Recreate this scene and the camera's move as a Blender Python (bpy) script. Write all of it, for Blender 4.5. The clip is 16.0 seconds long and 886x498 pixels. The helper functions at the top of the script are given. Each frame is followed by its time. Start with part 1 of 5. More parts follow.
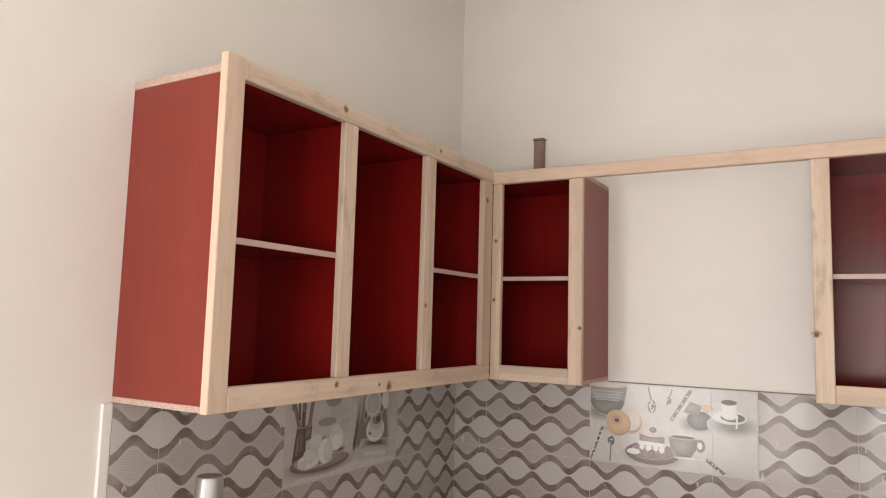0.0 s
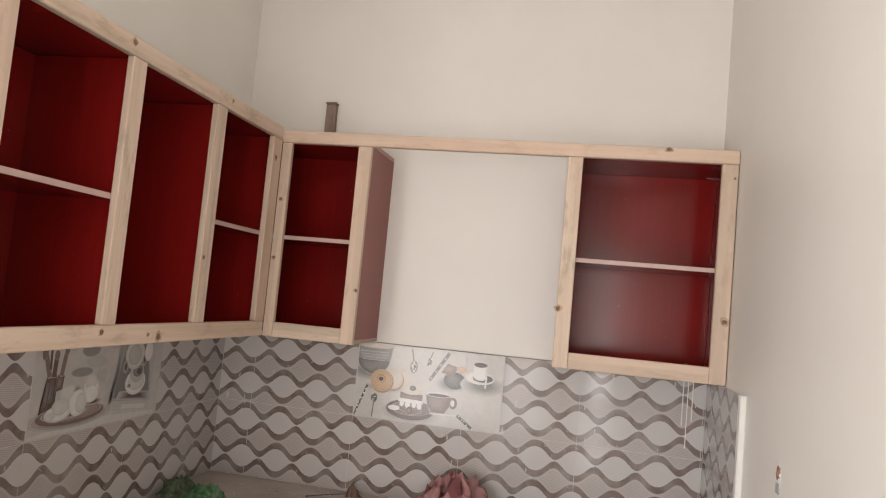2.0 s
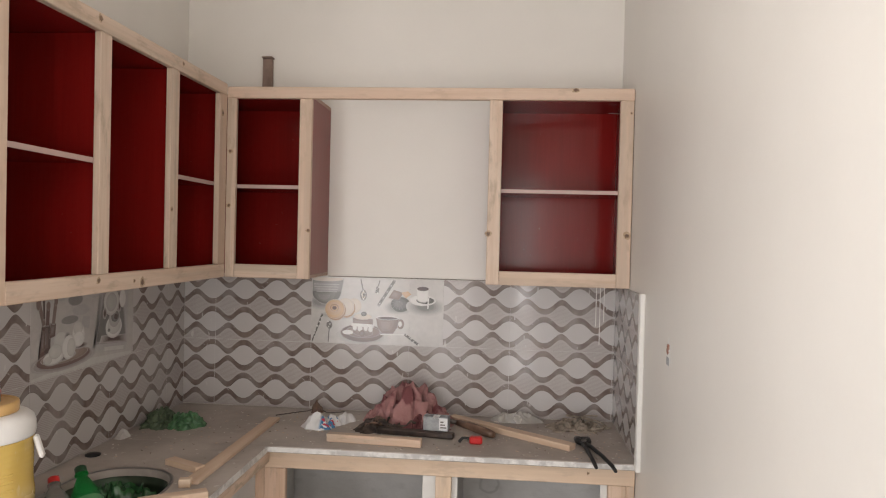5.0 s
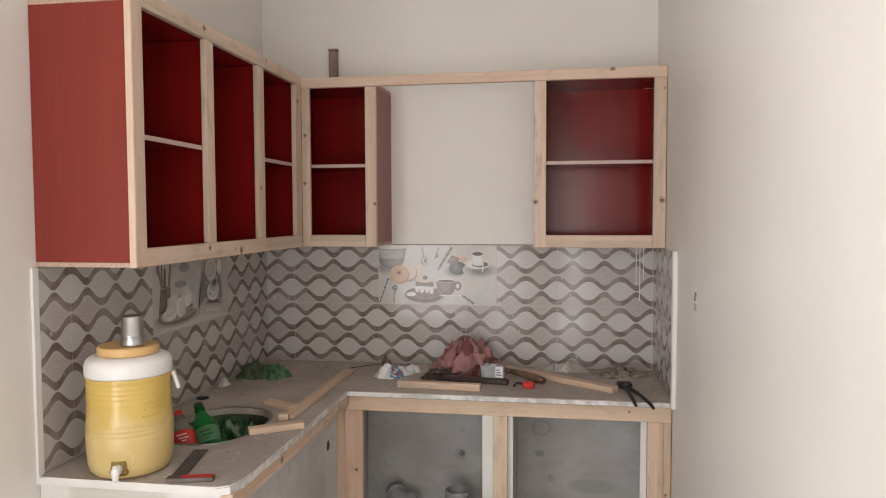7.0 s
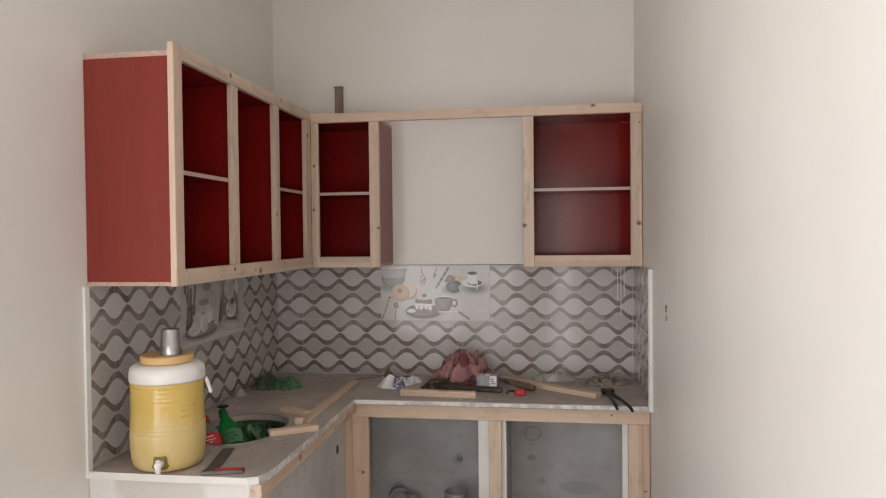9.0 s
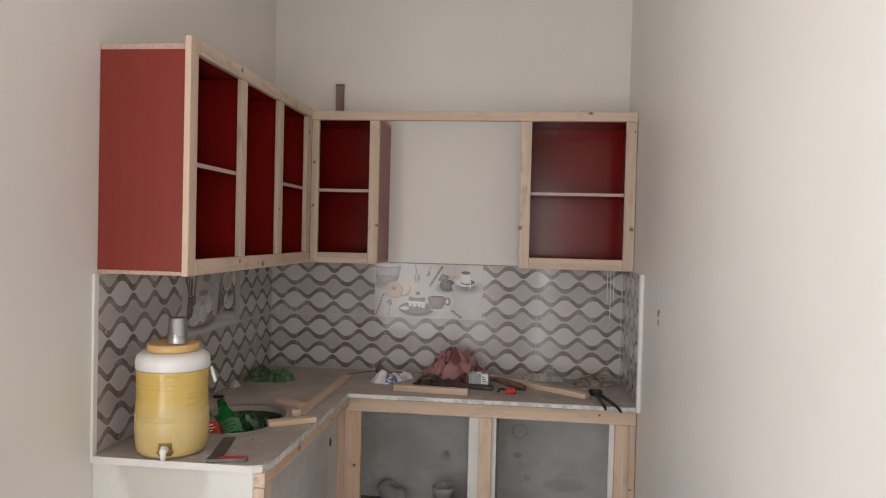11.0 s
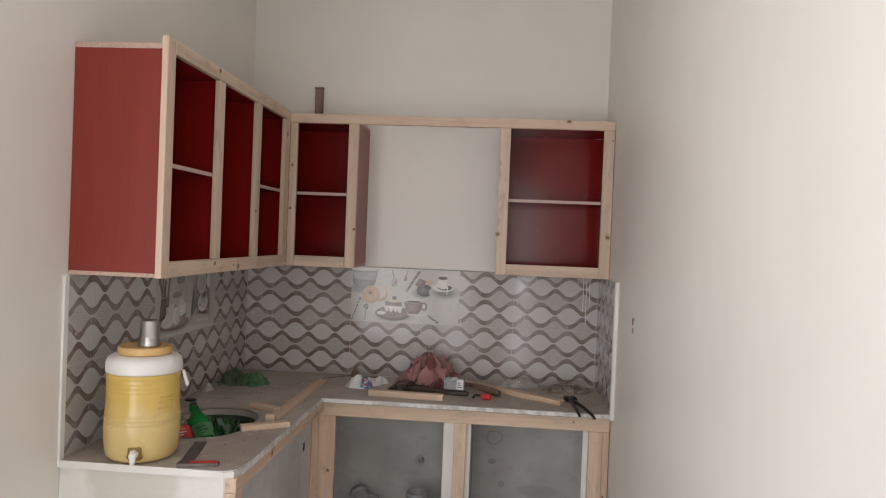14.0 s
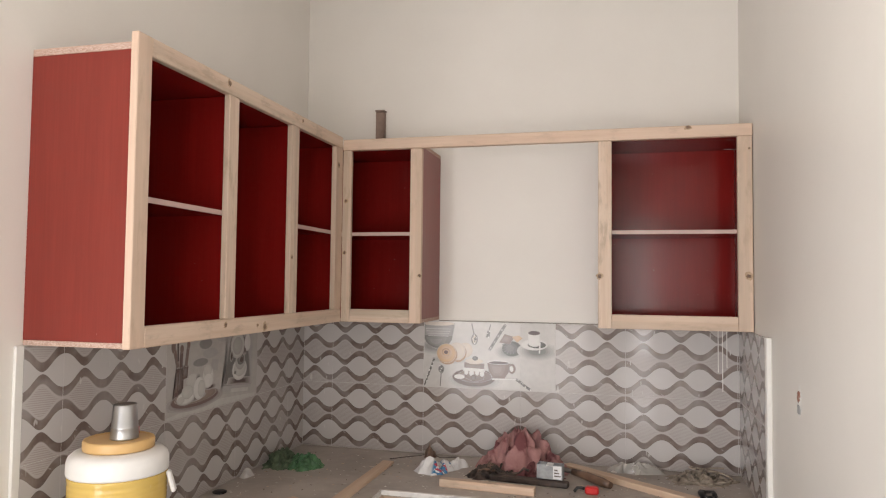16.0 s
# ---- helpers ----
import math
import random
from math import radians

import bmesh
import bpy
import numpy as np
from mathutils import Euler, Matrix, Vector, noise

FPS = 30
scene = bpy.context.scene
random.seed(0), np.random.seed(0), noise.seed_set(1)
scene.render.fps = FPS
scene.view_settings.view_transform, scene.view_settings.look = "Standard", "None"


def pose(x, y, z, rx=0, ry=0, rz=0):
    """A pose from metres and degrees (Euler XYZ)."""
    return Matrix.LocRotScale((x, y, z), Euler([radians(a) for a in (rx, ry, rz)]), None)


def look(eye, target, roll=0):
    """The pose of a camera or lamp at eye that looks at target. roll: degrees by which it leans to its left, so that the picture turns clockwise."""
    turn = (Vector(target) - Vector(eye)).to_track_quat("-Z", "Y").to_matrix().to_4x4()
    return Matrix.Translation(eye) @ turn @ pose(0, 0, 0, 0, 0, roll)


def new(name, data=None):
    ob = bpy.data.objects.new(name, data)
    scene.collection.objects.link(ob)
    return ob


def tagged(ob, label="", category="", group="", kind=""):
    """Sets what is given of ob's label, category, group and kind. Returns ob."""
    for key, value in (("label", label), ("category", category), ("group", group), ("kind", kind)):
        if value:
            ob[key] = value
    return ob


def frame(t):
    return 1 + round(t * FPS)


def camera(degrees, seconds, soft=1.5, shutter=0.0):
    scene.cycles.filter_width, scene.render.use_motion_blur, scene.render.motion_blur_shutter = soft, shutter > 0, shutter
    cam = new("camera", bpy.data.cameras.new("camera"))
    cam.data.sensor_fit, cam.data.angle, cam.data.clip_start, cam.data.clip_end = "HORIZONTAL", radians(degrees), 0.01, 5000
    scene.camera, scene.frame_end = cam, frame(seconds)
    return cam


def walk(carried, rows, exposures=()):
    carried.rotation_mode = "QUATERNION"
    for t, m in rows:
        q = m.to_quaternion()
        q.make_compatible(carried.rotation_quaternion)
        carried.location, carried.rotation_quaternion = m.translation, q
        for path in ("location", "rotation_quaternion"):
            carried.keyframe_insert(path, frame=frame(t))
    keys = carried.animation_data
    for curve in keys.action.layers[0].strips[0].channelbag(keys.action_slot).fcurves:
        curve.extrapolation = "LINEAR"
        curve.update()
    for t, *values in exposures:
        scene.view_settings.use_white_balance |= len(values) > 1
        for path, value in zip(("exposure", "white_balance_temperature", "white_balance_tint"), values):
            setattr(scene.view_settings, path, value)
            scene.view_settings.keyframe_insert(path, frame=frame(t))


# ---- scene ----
cam = camera(64.5, 16.0, soft=1.15)
PATH = [
    (0, (1.504, -2.711, 1.672), (0.499, -0.993, 1.876), 1.6),
    (0.5, (1.503, -2.69, 1.665), (0.512, -0.959, 1.818), 2.2),
    (1, (1.507, -2.706, 1.674), (0.662, -0.902, 1.855), 3.1),
    (1.5, (1.497, -2.762, 1.675), (0.816, -0.894, 1.892), 4.5),
    (2, (1.496, -2.792, 1.658), (1.091, -0.839, 1.8), 5.3),
    (2.5, (1.493, -2.826, 1.665), (1.228, -0.853, 1.852), 4.6),
    (3, (1.496, -2.848, 1.668), (1.263, -0.87, 1.85), 2.7),
    (3.5, (1.499, -2.854, 1.657), (1.278, -0.869, 1.751), 2.5),
    (6, (1.443, -3.368, 1.62), (1.29, -1.375, 1.544), 0.8),
    (6.5, (1.435, -3.43, 1.603), (1.23, -1.444, 1.49), 0.2),
    (7, (1.49, -3.484, 1.612), (1.178, -1.511, 1.512), -0.2),
    (7.5, (1.58, -3.583, 1.623), (1.167, -1.626, 1.607), -0.0),
    (8, (1.65, -3.655, 1.625), (1.183, -1.711, 1.594), -3.2),
    (8.5, (1.598, -3.71, 1.634), (1.158, -1.76, 1.671), -1.3),
    (9, (1.512, -3.791, 1.619), (1.221, -1.813, 1.58), -0.6),
    (11.5, (1.419, -3.874, 1.622), (1.198, -1.887, 1.583), 1.6),
    (12, (1.417, -3.88, 1.633), (1.199, -1.892, 1.645), 2.1),
    (12.5, (1.431, -3.887, 1.628), (1.236, -1.897, 1.616), 2.0),
    (13, (1.433, -3.881, 1.616), (1.267, -1.89, 1.532), 2.0),
    (13.5, (1.428, -3.891, 1.622), (1.278, -1.897, 1.571), 2.9),
    (14, (1.426, -3.87, 1.626), (1.262, -1.877, 1.599), 2.3),
    (14.5, (1.454, -3.709, 1.635), (1.134, -1.736, 1.708), 0.0),
    (15, (1.542, -3.496, 1.652), (1.126, -1.542, 1.74), 1.3),
    (15.5, (1.546, -3.355, 1.636), (1.149, -1.396, 1.684), 1.1),
    (16, (1.49, -3.145, 1.636), (0.998, -1.208, 1.729), 0.6),
]
walk(cam, [(t, look(eye, target, roll)) for t, eye, target, roll in PATH],
     exposures=[(0, 0.60, 6550, 12), (1.5, 0.55, 6550, 12), (3.5, 0.38, 6450, 12), (6, 0.18, 6450, 12), (6.5, 0.11, 6450, 12), (7, 0.18, 6450, 12), (9, -0.06, 6350, 12), (12, -0.18, 6300, 12), (14, -0.16, 6300, 12), (14.5, 0.0, 6350, 12), (15, 0.10, 6400, 12), (15.5, 0.08, 6400, 12), (16, 0.48, 6450, 12)])

# ---- world, light, exposure ----
W, H, SOUTH = 1.972, 3.15, -5.2            # room width, height, far end behind the camera
world = bpy.data.worlds.new("sky")
scene.world = world
world.use_nodes = True
sky = world.node_tree.nodes.new("ShaderNodeTexSky")
sky.sky_type, sky.sun_disc = "NISHITA", False
sky.sun_elevation, sky.sun_rotation = radians(40), radians(150)
world.node_tree.links.new(sky.outputs[0], world.node_tree.nodes["Background"].inputs[0])
world.node_tree.nodes["Background"].inputs[1].default_value = 0.12


def area(name, m, sx, sy, power, colour):
    d = bpy.data.lights.new(name, "AREA")
    d.shape, d.size, d.size_y, d.energy, d.color = "RECTANGLE", sx, sy, power, colour
    ob = new(name, d)
    ob.matrix_world = m
    return ob


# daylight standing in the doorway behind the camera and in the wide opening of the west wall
area("doorway_daylight", look((0.90, SOUTH - 0.02, 1.25), (0.95, 0, 2.9)), 0.38, 2.2, 11, (1.0, 0.975, 0.955))
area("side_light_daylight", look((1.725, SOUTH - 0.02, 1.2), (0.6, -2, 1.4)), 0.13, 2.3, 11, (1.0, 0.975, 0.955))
area("opening_daylight", look((-0.02, -3.75, 1.45), (2, -3.1, 2.35)), 1.9, 2.0, 58, (1.0, 0.975, 0.955))


# ---- materials ----
class Nodes:
    def __init__(self, name):
        self.m = bpy.data.materials.new(name)
        self.m.use_nodes = True
        self.t = self.m.node_tree
        self.b = self.t.nodes["Principled BSDF"]

    def n(self, kind, **props):
        nd = self.t.nodes.new("ShaderNode" + kind)
        for k, v in props.items():
            setattr(nd, k, v)
        return nd

    def put(self, sock, v):
        if hasattr(v, "is_output") or hasattr(v, "links"):
            self.t.links.new(v, sock)
        elif isinstance(v, tuple) and len(v) == 3 and sock.type == "RGBA":
            sock.default_value = (*v, 1)
        else:
            sock.default_value = v

    def math(self, op, a, b=0.0, c=0.0, clamp=False):
        nd = self.n("Math", operation=op, use_clamp=clamp)
        for s, v in zip(nd.inputs, (a, b, c)):
            self.put(s, v)
        return nd.outputs[0]

    def mix(self, f, a, b):
        nd = self.n("Mix", data_type="RGBA")
        self.put(nd.inputs[0], f), self.put(nd.inputs[6], a), self.put(nd.inputs[7], b)
        return nd.outputs[2]

    def step(self, v, lo, hi):
        nd = self.n("MapRange", interpolation_type="SMOOTHSTEP")
        for s, x in zip(nd.inputs, (v, lo, hi, 0.0, 1.0)):
            self.put(s, x)
        return nd.outputs[0]

    def pos(self, scale=(1, 1, 1), kind="Position"):
        src = self.n("NewGeometry").outputs["Position"] if kind == "Position" else self.n("TexCoord").outputs[kind]
        mp = self.n("Mapping")
        self.put(mp.inputs[0], src)
        mp.inputs["Scale"].default_value = scale
        return mp.outputs[0]

    def noise(self, vec, scale, detail=4.0, rough=0.55):
        nd = self.n("TexNoise")
        self.put(nd.inputs["Vector"], vec)
        nd.inputs["Scale"].default_value, nd.inputs["Detail"].default_value, nd.inputs["Roughness"].default_value = scale, detail, rough
        return nd.outputs[0]

    def rand(self):
        return self.n("ObjectInfo").outputs["Random"]

    def bump(self, h, strength, dist):
        nd = self.n("Bump")
        self.put(nd.inputs["Height"], h)
        nd.inputs["Strength"].default_value, nd.inputs["Distance"].default_value = strength, dist
        self.put(self.b.inputs["Normal"], nd.outputs[0])

    def done(self, colour, rough, metal=0.0, **more):
        self.put(self.b.inputs["Base Color"], colour)
        self.put(self.b.inputs["Roughness"], rough)
        self.b.inputs["Metallic"].default_value = metal
        for k, v in more.items():
            self.put(self.b.inputs[k.replace("_", " ")], v)
        return self.m


def mottled(name, a, b, scale, rough, fine=60.0, bump=0.15, dist=0.002, metal=0.0, **more):
    """Two colours in soft patches with fine grain on top."""
    s = Nodes(name)
    p = s.pos()
    big, small = s.noise(p, scale), s.noise(p, fine, 3)
    f = s.math("ADD", s.math("MULTIPLY", s.step(big, 0.3, 0.7), 0.75), s.math("MULTIPLY", small, 0.25))
    s.bump(s.math("ADD", small, s.math("MULTIPLY", big, 0.6)), bump, dist)
    r = s.math("ADD", rough, s.math("MULTIPLY", s.math("SUBTRACT", big, 0.5), 0.2), clamp=True)
    return s.done(s.mix(f, a, b), r, metal, **more)


PAINT = mottled("cream_wall_paint", (0.730, 0.695, 0.642), (0.79, 0.755, 0.702), 1.3, 0.42, 90, 0.12, 0.0012)
WHITE = mottled("white_gloss_paint", (0.72, 0.70, 0.66), (0.80, 0.78, 0.74), 6, 0.35, 70, 0.15, 0.001)
CEIL = mottled("ceiling_paint", (0.82, 0.80, 0.77), (0.86, 0.84, 0.81), 1.0, 0.7)
FLOOR = mottled("bare_cement_floor", (0.33, 0.315, 0.30), (0.45, 0.43, 0.405), 2.2, 0.75, 50, 0.4, 0.004)
DIRT = mottled("dusty_brown_cement", (0.16, 0.135, 0.11), (0.26, 0.225, 0.19), 7, 0.9, 80, 0.5, 0.004)
STEEL = mottled("brushed_steel", (0.36, 0.36, 0.36), (0.48, 0.48, 0.475), 8, 0.3, 60, 0.05, 0.0005, 1.0)
# grime, plus the green bags' reflection painted into the steel's colour
SINKSTEEL = mottled("sink_steel_grime_and_reflection", (0.022, 0.040, 0.024), (0.075, 0.105, 0.072), 14, 0.3, 60, 0.2, 0.001, 0.7)
RUST = mottled("dull_dark_steel", (0.10, 0.085, 0.075), (0.20, 0.17, 0.15), 25, 0.5, 120, 0.25, 0.0006, 0.6)
BLACK = mottled("blackened_iron", (0.012, 0.012, 0.013), (0.03, 0.028, 0.027), 30, 0.42, 120, 0.2, 0.0005, 0.3)
PVC = mottled("grey_pvc", (0.30, 0.30, 0.30), (0.38, 0.375, 0.37), 14, 0.4, 80, 0.1, 0.0005)
# near-black that stands in for the shade inside pipes and holes
HOLLOW = mottled("painted_hollow_shade", (0.03, 0.03, 0.03), (0.05, 0.05, 0.048), 14, 0.7)
BRICK = mottled("broken_brick_red", (0.25, 0.09, 0.055), (0.42, 0.26, 0.20), 60, 0.9, 150, 0.6, 0.004)
BROWN = mottled("brown_varnished_wood", (0.10, 0.055, 0.035), (0.20, 0.12, 0.08), 18, 0.4, 90, 0.15, 0.001)
DARKWOOD = mottled("oil_darkened_wood", (0.022, 0.015, 0.012), (0.075, 0.05, 0.038), 26, 0.45, 90, 0.2, 0.001)
PEG = mottled("weathered_brown_wood", (0.17, 0.11, 0.08), (0.27, 0.19, 0.15), 20, 0.6, 90, 0.25, 0.001)
ORANGE = mottled("orange_plastic", (0.58, 0.36, 0.14), (0.64, 0.41, 0.17), 7, 0.35, 90, 0.04, 0.0005)
MILK = mottled("white_plastic", (0.72, 0.70, 0.67), (0.82, 0.80, 0.77), 9, 0.32, 90, 0.04, 0.0005)
REDPL = mottled("red_plastic", (0.52, 0.012, 0.012), (0.62, 0.03, 0.025), 14, 0.35)
GREENBAG = mottled("green_plastic_bag", (0.020, 0.075, 0.028), (0.11, 0.25, 0.11), 28, 0.3, 60, 0.2, 0.002)
DARKGREEN = mottled("dark_green_waste", (0.006, 0.030, 0.010), (0.035, 0.13, 0.04), 20, 0.22, 70, 0.4, 0.004)


def rag_cloth():
    s = Nodes("faded_pink_cloth")
    p = s.pos()
    big, weave = s.noise(p, 11, 3), s.noise(p, 320, 2)
    c = s.mix(s.noise(p, 30, 3), (0.32, 0.145, 0.14), (0.47, 0.26, 0.245))
    c = s.mix(s.math("MULTIPLY", s.step(big, 0.50, 0.60), 0.85), c, (0.17, 0.045, 0.052))
    s.bump(s.math("ADD", weave, s.math("MULTIPLY", s.noise(p, 60, 4), 2.0)), 0.6, 0.004)
    return s.done(c, 0.9)


RAG = rag_cloth()
WINE = mottled("wine_red_cloth", (0.085, 0.020, 0.024), (0.21, 0.075, 0.075), 24, 0.9, 260, 0.5, 0.001)
DARKRAG = mottled("grimy_dark_cloth", (0.018, 0.014, 0.013), (0.11, 0.078, 0.062), 40, 0.9, 200, 0.5, 0.001)
STRAW = mottled("dirty_straw_wrapping", (0.17, 0.13, 0.10), (0.50, 0.43, 0.35), 30, 0.85, 150, 0.5, 0.002)
CARTON = mottled("grey_printed_carton", (0.22, 0.225, 0.23), (0.40, 0.405, 0.41), 34, 0.6, 90, 0.1, 0.0005)
WBAG = mottled("white_plastic_bag", (0.66, 0.66, 0.66), (0.78, 0.77, 0.75), 18, 0.35, 60, 0.2, 0.001)
OLIVE = mottled("olive_plastic_net", (0.025, 0.050, 0.022), (0.13, 0.175, 0.10), 40, 0.5, 120, 0.5, 0.002)
HAZY = mottled("hazy_clear_plastic", (0.55, 0.52, 0.48), (0.68, 0.65, 0.60), 16, 0.25, 50, 0.2, 0.001, Transmission_Weight=0.35)


def stained_plaster():
    """Trowelled cement with blotches, one faint ring and a few damp spots."""
    s = Nodes("grey_cement_plaster")
    sep = s.n("SeparateXYZ")
    p = s.pos()
    s.put(sep.inputs[0], s.n("NewGeometry").outputs["Position"])
    big, mid_, small = s.noise(p, 3.2, 5), s.noise(s.pos((1, 1, 2.2)), 13, 4), s.noise(p, 70, 3)
    c = s.mix(s.step(big, 0.32, 0.68), (0.45, 0.435, 0.415), (0.60, 0.585, 0.563))
    c = s.mix(s.math("MULTIPLY", s.step(mid_, 0.52, 0.72), 0.35), c, (0.34, 0.325, 0.305))
    c = s.mix(s.math("MULTIPLY", small, 0.25), c, (0.60, 0.585, 0.56))
    def far(x, z, sx, sz):
        dx = s.math("DIVIDE", s.math("SUBTRACT", sep.outputs[0], x), sx)
        dz = s.math("DIVIDE", s.math("SUBTRACT", sep.outputs[2], z), sz)
        r = s.math("SQRT", s.math("ADD", s.math("MULTIPLY", dx, dx), s.math("MULTIPLY", dz, dz)))
        return s.math("ADD", r, s.math("MULTIPLY", s.math("SUBTRACT", mid_, 0.5), 0.5))
    ring = s.math("SUBTRACT", 1.0, s.step(s.math("ABSOLUTE", s.math("SUBTRACT", far(1.434, 0.552, 0.042, 0.036), 1.0)), 0.05, 0.22))
    c = s.mix(s.math("MULTIPLY", ring, 0.45), c, (0.28, 0.265, 0.245))
    for x, z, sx, sz, k in ((1.425, 0.423, 0.024, 0.017, 0.55), (1.03, 0.40, 0.03, 0.035, 0.35), (1.68, 0.27, 0.12, 0.04, 0.4), (1.48, 0.30, 0.02, 0.02, 0.4)):
        c = s.mix(s.math("MULTIPLY", s.step(far(x, z, sx, sz), 1.15, 0.7), k), c, (0.27, 0.255, 0.235))
    s.bump(s.math("ADD", small, s.math("MULTIPLY", mid_, 1.2)), 0.35, 0.003)
    return s.done(c, 0.78)


PLASTER = stained_plaster()


def red_laminate(name, dark, light, worn, rough, gloss):
    """Wood-grain laminate, the grain standing upright."""
    s = Nodes(name)
    grain, wide = s.noise(s.pos((26, 26, 0.9)), 6, 5), s.noise(s.pos((5, 5, 0.35)), 3)
    c = s.mix(s.step(grain, 0.3, 0.72), dark, light)
    c = s.mix(s.math("MULTIPLY", s.step(wide, 0.4, 0.75), 0.4), c, worn)
    specks = s.step(s.noise(s.pos(), 110, 1), 0.80, 0.83)
    c = s.mix(s.math("MULTIPLY", specks, 0.5), c, (0.42, 0.30, 0.27))
    return s.done(c, s.math("ADD", rough, s.math("MULTIPLY", s.step(grain, 0.35, 0.7), 0.05)), 0.0, Specular_IOR_Level=gloss)


def pine(axis, a=(0.64, 0.51, 0.405), b=(0.55, 0.41, 0.305), c1=(0.64, 0.455, 0.34), tag=""):
    """Planed pine with the grain along one axis."""
    s = Nodes("planed_pine_" + tag + axis)
    k = {"x": (0.7, 16, 16), "y": (16, 0.7, 16), "z": (16, 16, 0.7)}[axis]
    r = s.rand()
    off = s.n("CombineXYZ")
    for sock, m in zip(off.inputs, (7.0, 3.0, 5.0)):
        s.put(sock, s.math("MULTIPLY", r, m))
    add = s.n("VectorMath", operation="ADD")
    s.put(add.inputs[0], s.pos()), s.put(add.inputs[1], off.outputs[0])
    mp = s.n("Mapping")
    s.put(mp.inputs[0], add.outputs[0])
    mp.inputs["Scale"].default_value = k
    g, fine = s.noise(mp.outputs[0], 2.6, 3, 0.6), s.noise(mp.outputs[0], 11, 4)
    patch = s.noise(add.outputs[0], 5, 2)
    c = s.mix(s.step(g, 0.38, 0.68), a, b)
    c = s.mix(s.math("MULTIPLY", s.step(fine, 0.5, 0.75), 0.4), c, (0.48, 0.325, 0.205))
    c = s.mix(s.math("MULTIPLY", s.step(patch, 0.5, 0.75), 0.35), c, (0.66, 0.56, 0.45))
    smear = s.noise(mp.outputs[0], 1.1, 4)
    c = s.mix(s.math("MULTIPLY", s.step(smear, 0.50, 0.66), 0.6), c, (0.39, 0.325, 0.25))
    mp2 = s.n("Mapping")
    s.put(mp2.inputs[0], add.outputs[0])
    mp2.inputs["Scale"].default_value = tuple(26 if q > 1 else 8 for q in k)
    blot = s.noise(mp2.outputs[0], 1.0, 5, 0.65)
    c = s.mix(s.math("MULTIPLY", s.step(blot, 0.52, 0.68), 0.70), c, (0.36, 0.285, 0.205))
    nick = s.noise(mp.outputs[0], 4.5, 1)
    c = s.mix(s.math("MULTIPLY", s.step(nick, 0.74, 0.80), 0.7), c, (0.22, 0.15, 0.10))
    c = s.mix(s.math("MULTIPLY", r, 0.6), c, c1)
    s.bump(fine, 0.15, 0.0006)
    return s.done(c, s.math("ADD", 0.5, s.math("MULTIPLY", fine, 0.2)))


def chipboard():
    s = Nodes("raw_chipboard_edge")
    v = s.n("TexVoronoi")
    s.put(v.inputs["Vector"], s.pos((1, 1, 2.2)))
    v.inputs["Scale"].default_value = 240
    sep = s.n("SeparateColor")
    s.put(sep.inputs[0], v.outputs["Color"])
    c = s.mix(sep.outputs[0], (0.40, 0.26, 0.20), (0.58, 0.44, 0.37))
    s.bump(sep.outputs[1], 0.4, 0.001)
    return s.done(c, 0.85)


def marble_top():
    s = Nodes("dusty_grey_stone_slab")
    p = s.pos()
    a, b, fine = s.noise(p, 3.2, 6), s.noise(p, 14, 5), s.noise(p, 120, 3)
    c = s.mix(s.step(a, 0.35, 0.68), (0.355, 0.308, 0.270), (0.490, 0.435, 0.388))
    c = s.mix(s.math("MULTIPLY", s.step(b, 0.52, 0.72), 0.4), c, (0.53, 0.48, 0.43))
    c = s.mix(s.math("MULTIPLY", s.step(s.noise(p, 33, 2), 0.66, 0.72), 0.7), c, (0.62, 0.60, 0.57))
    c = s.mix(s.math("MULTIPLY", s.step(s.noise(p, 21, 3), 0.68, 0.76), 0.6), c, (0.09, 0.08, 0.07))
    s.bump(s.math("ADD", fine, b), 0.2, 0.001)
    return s.done(c, s.math("ADD", 0.38, s.math("MULTIPLY", b, 0.4), clamp=True))


def marble_edge():
    s = Nodes("chipped_white_stone_edge")
    p = s.pos()
    a, b = s.noise(p, 22, 5), s.noise(p, 70, 4)
    c = s.mix(s.step(a, 0.42, 0.6), (0.50, 0.48, 0.46), (0.72, 0.70, 0.67))
    s.bump(s.math("ADD", a, b), 0.7, 0.005)
    return s.done(c, 0.55)


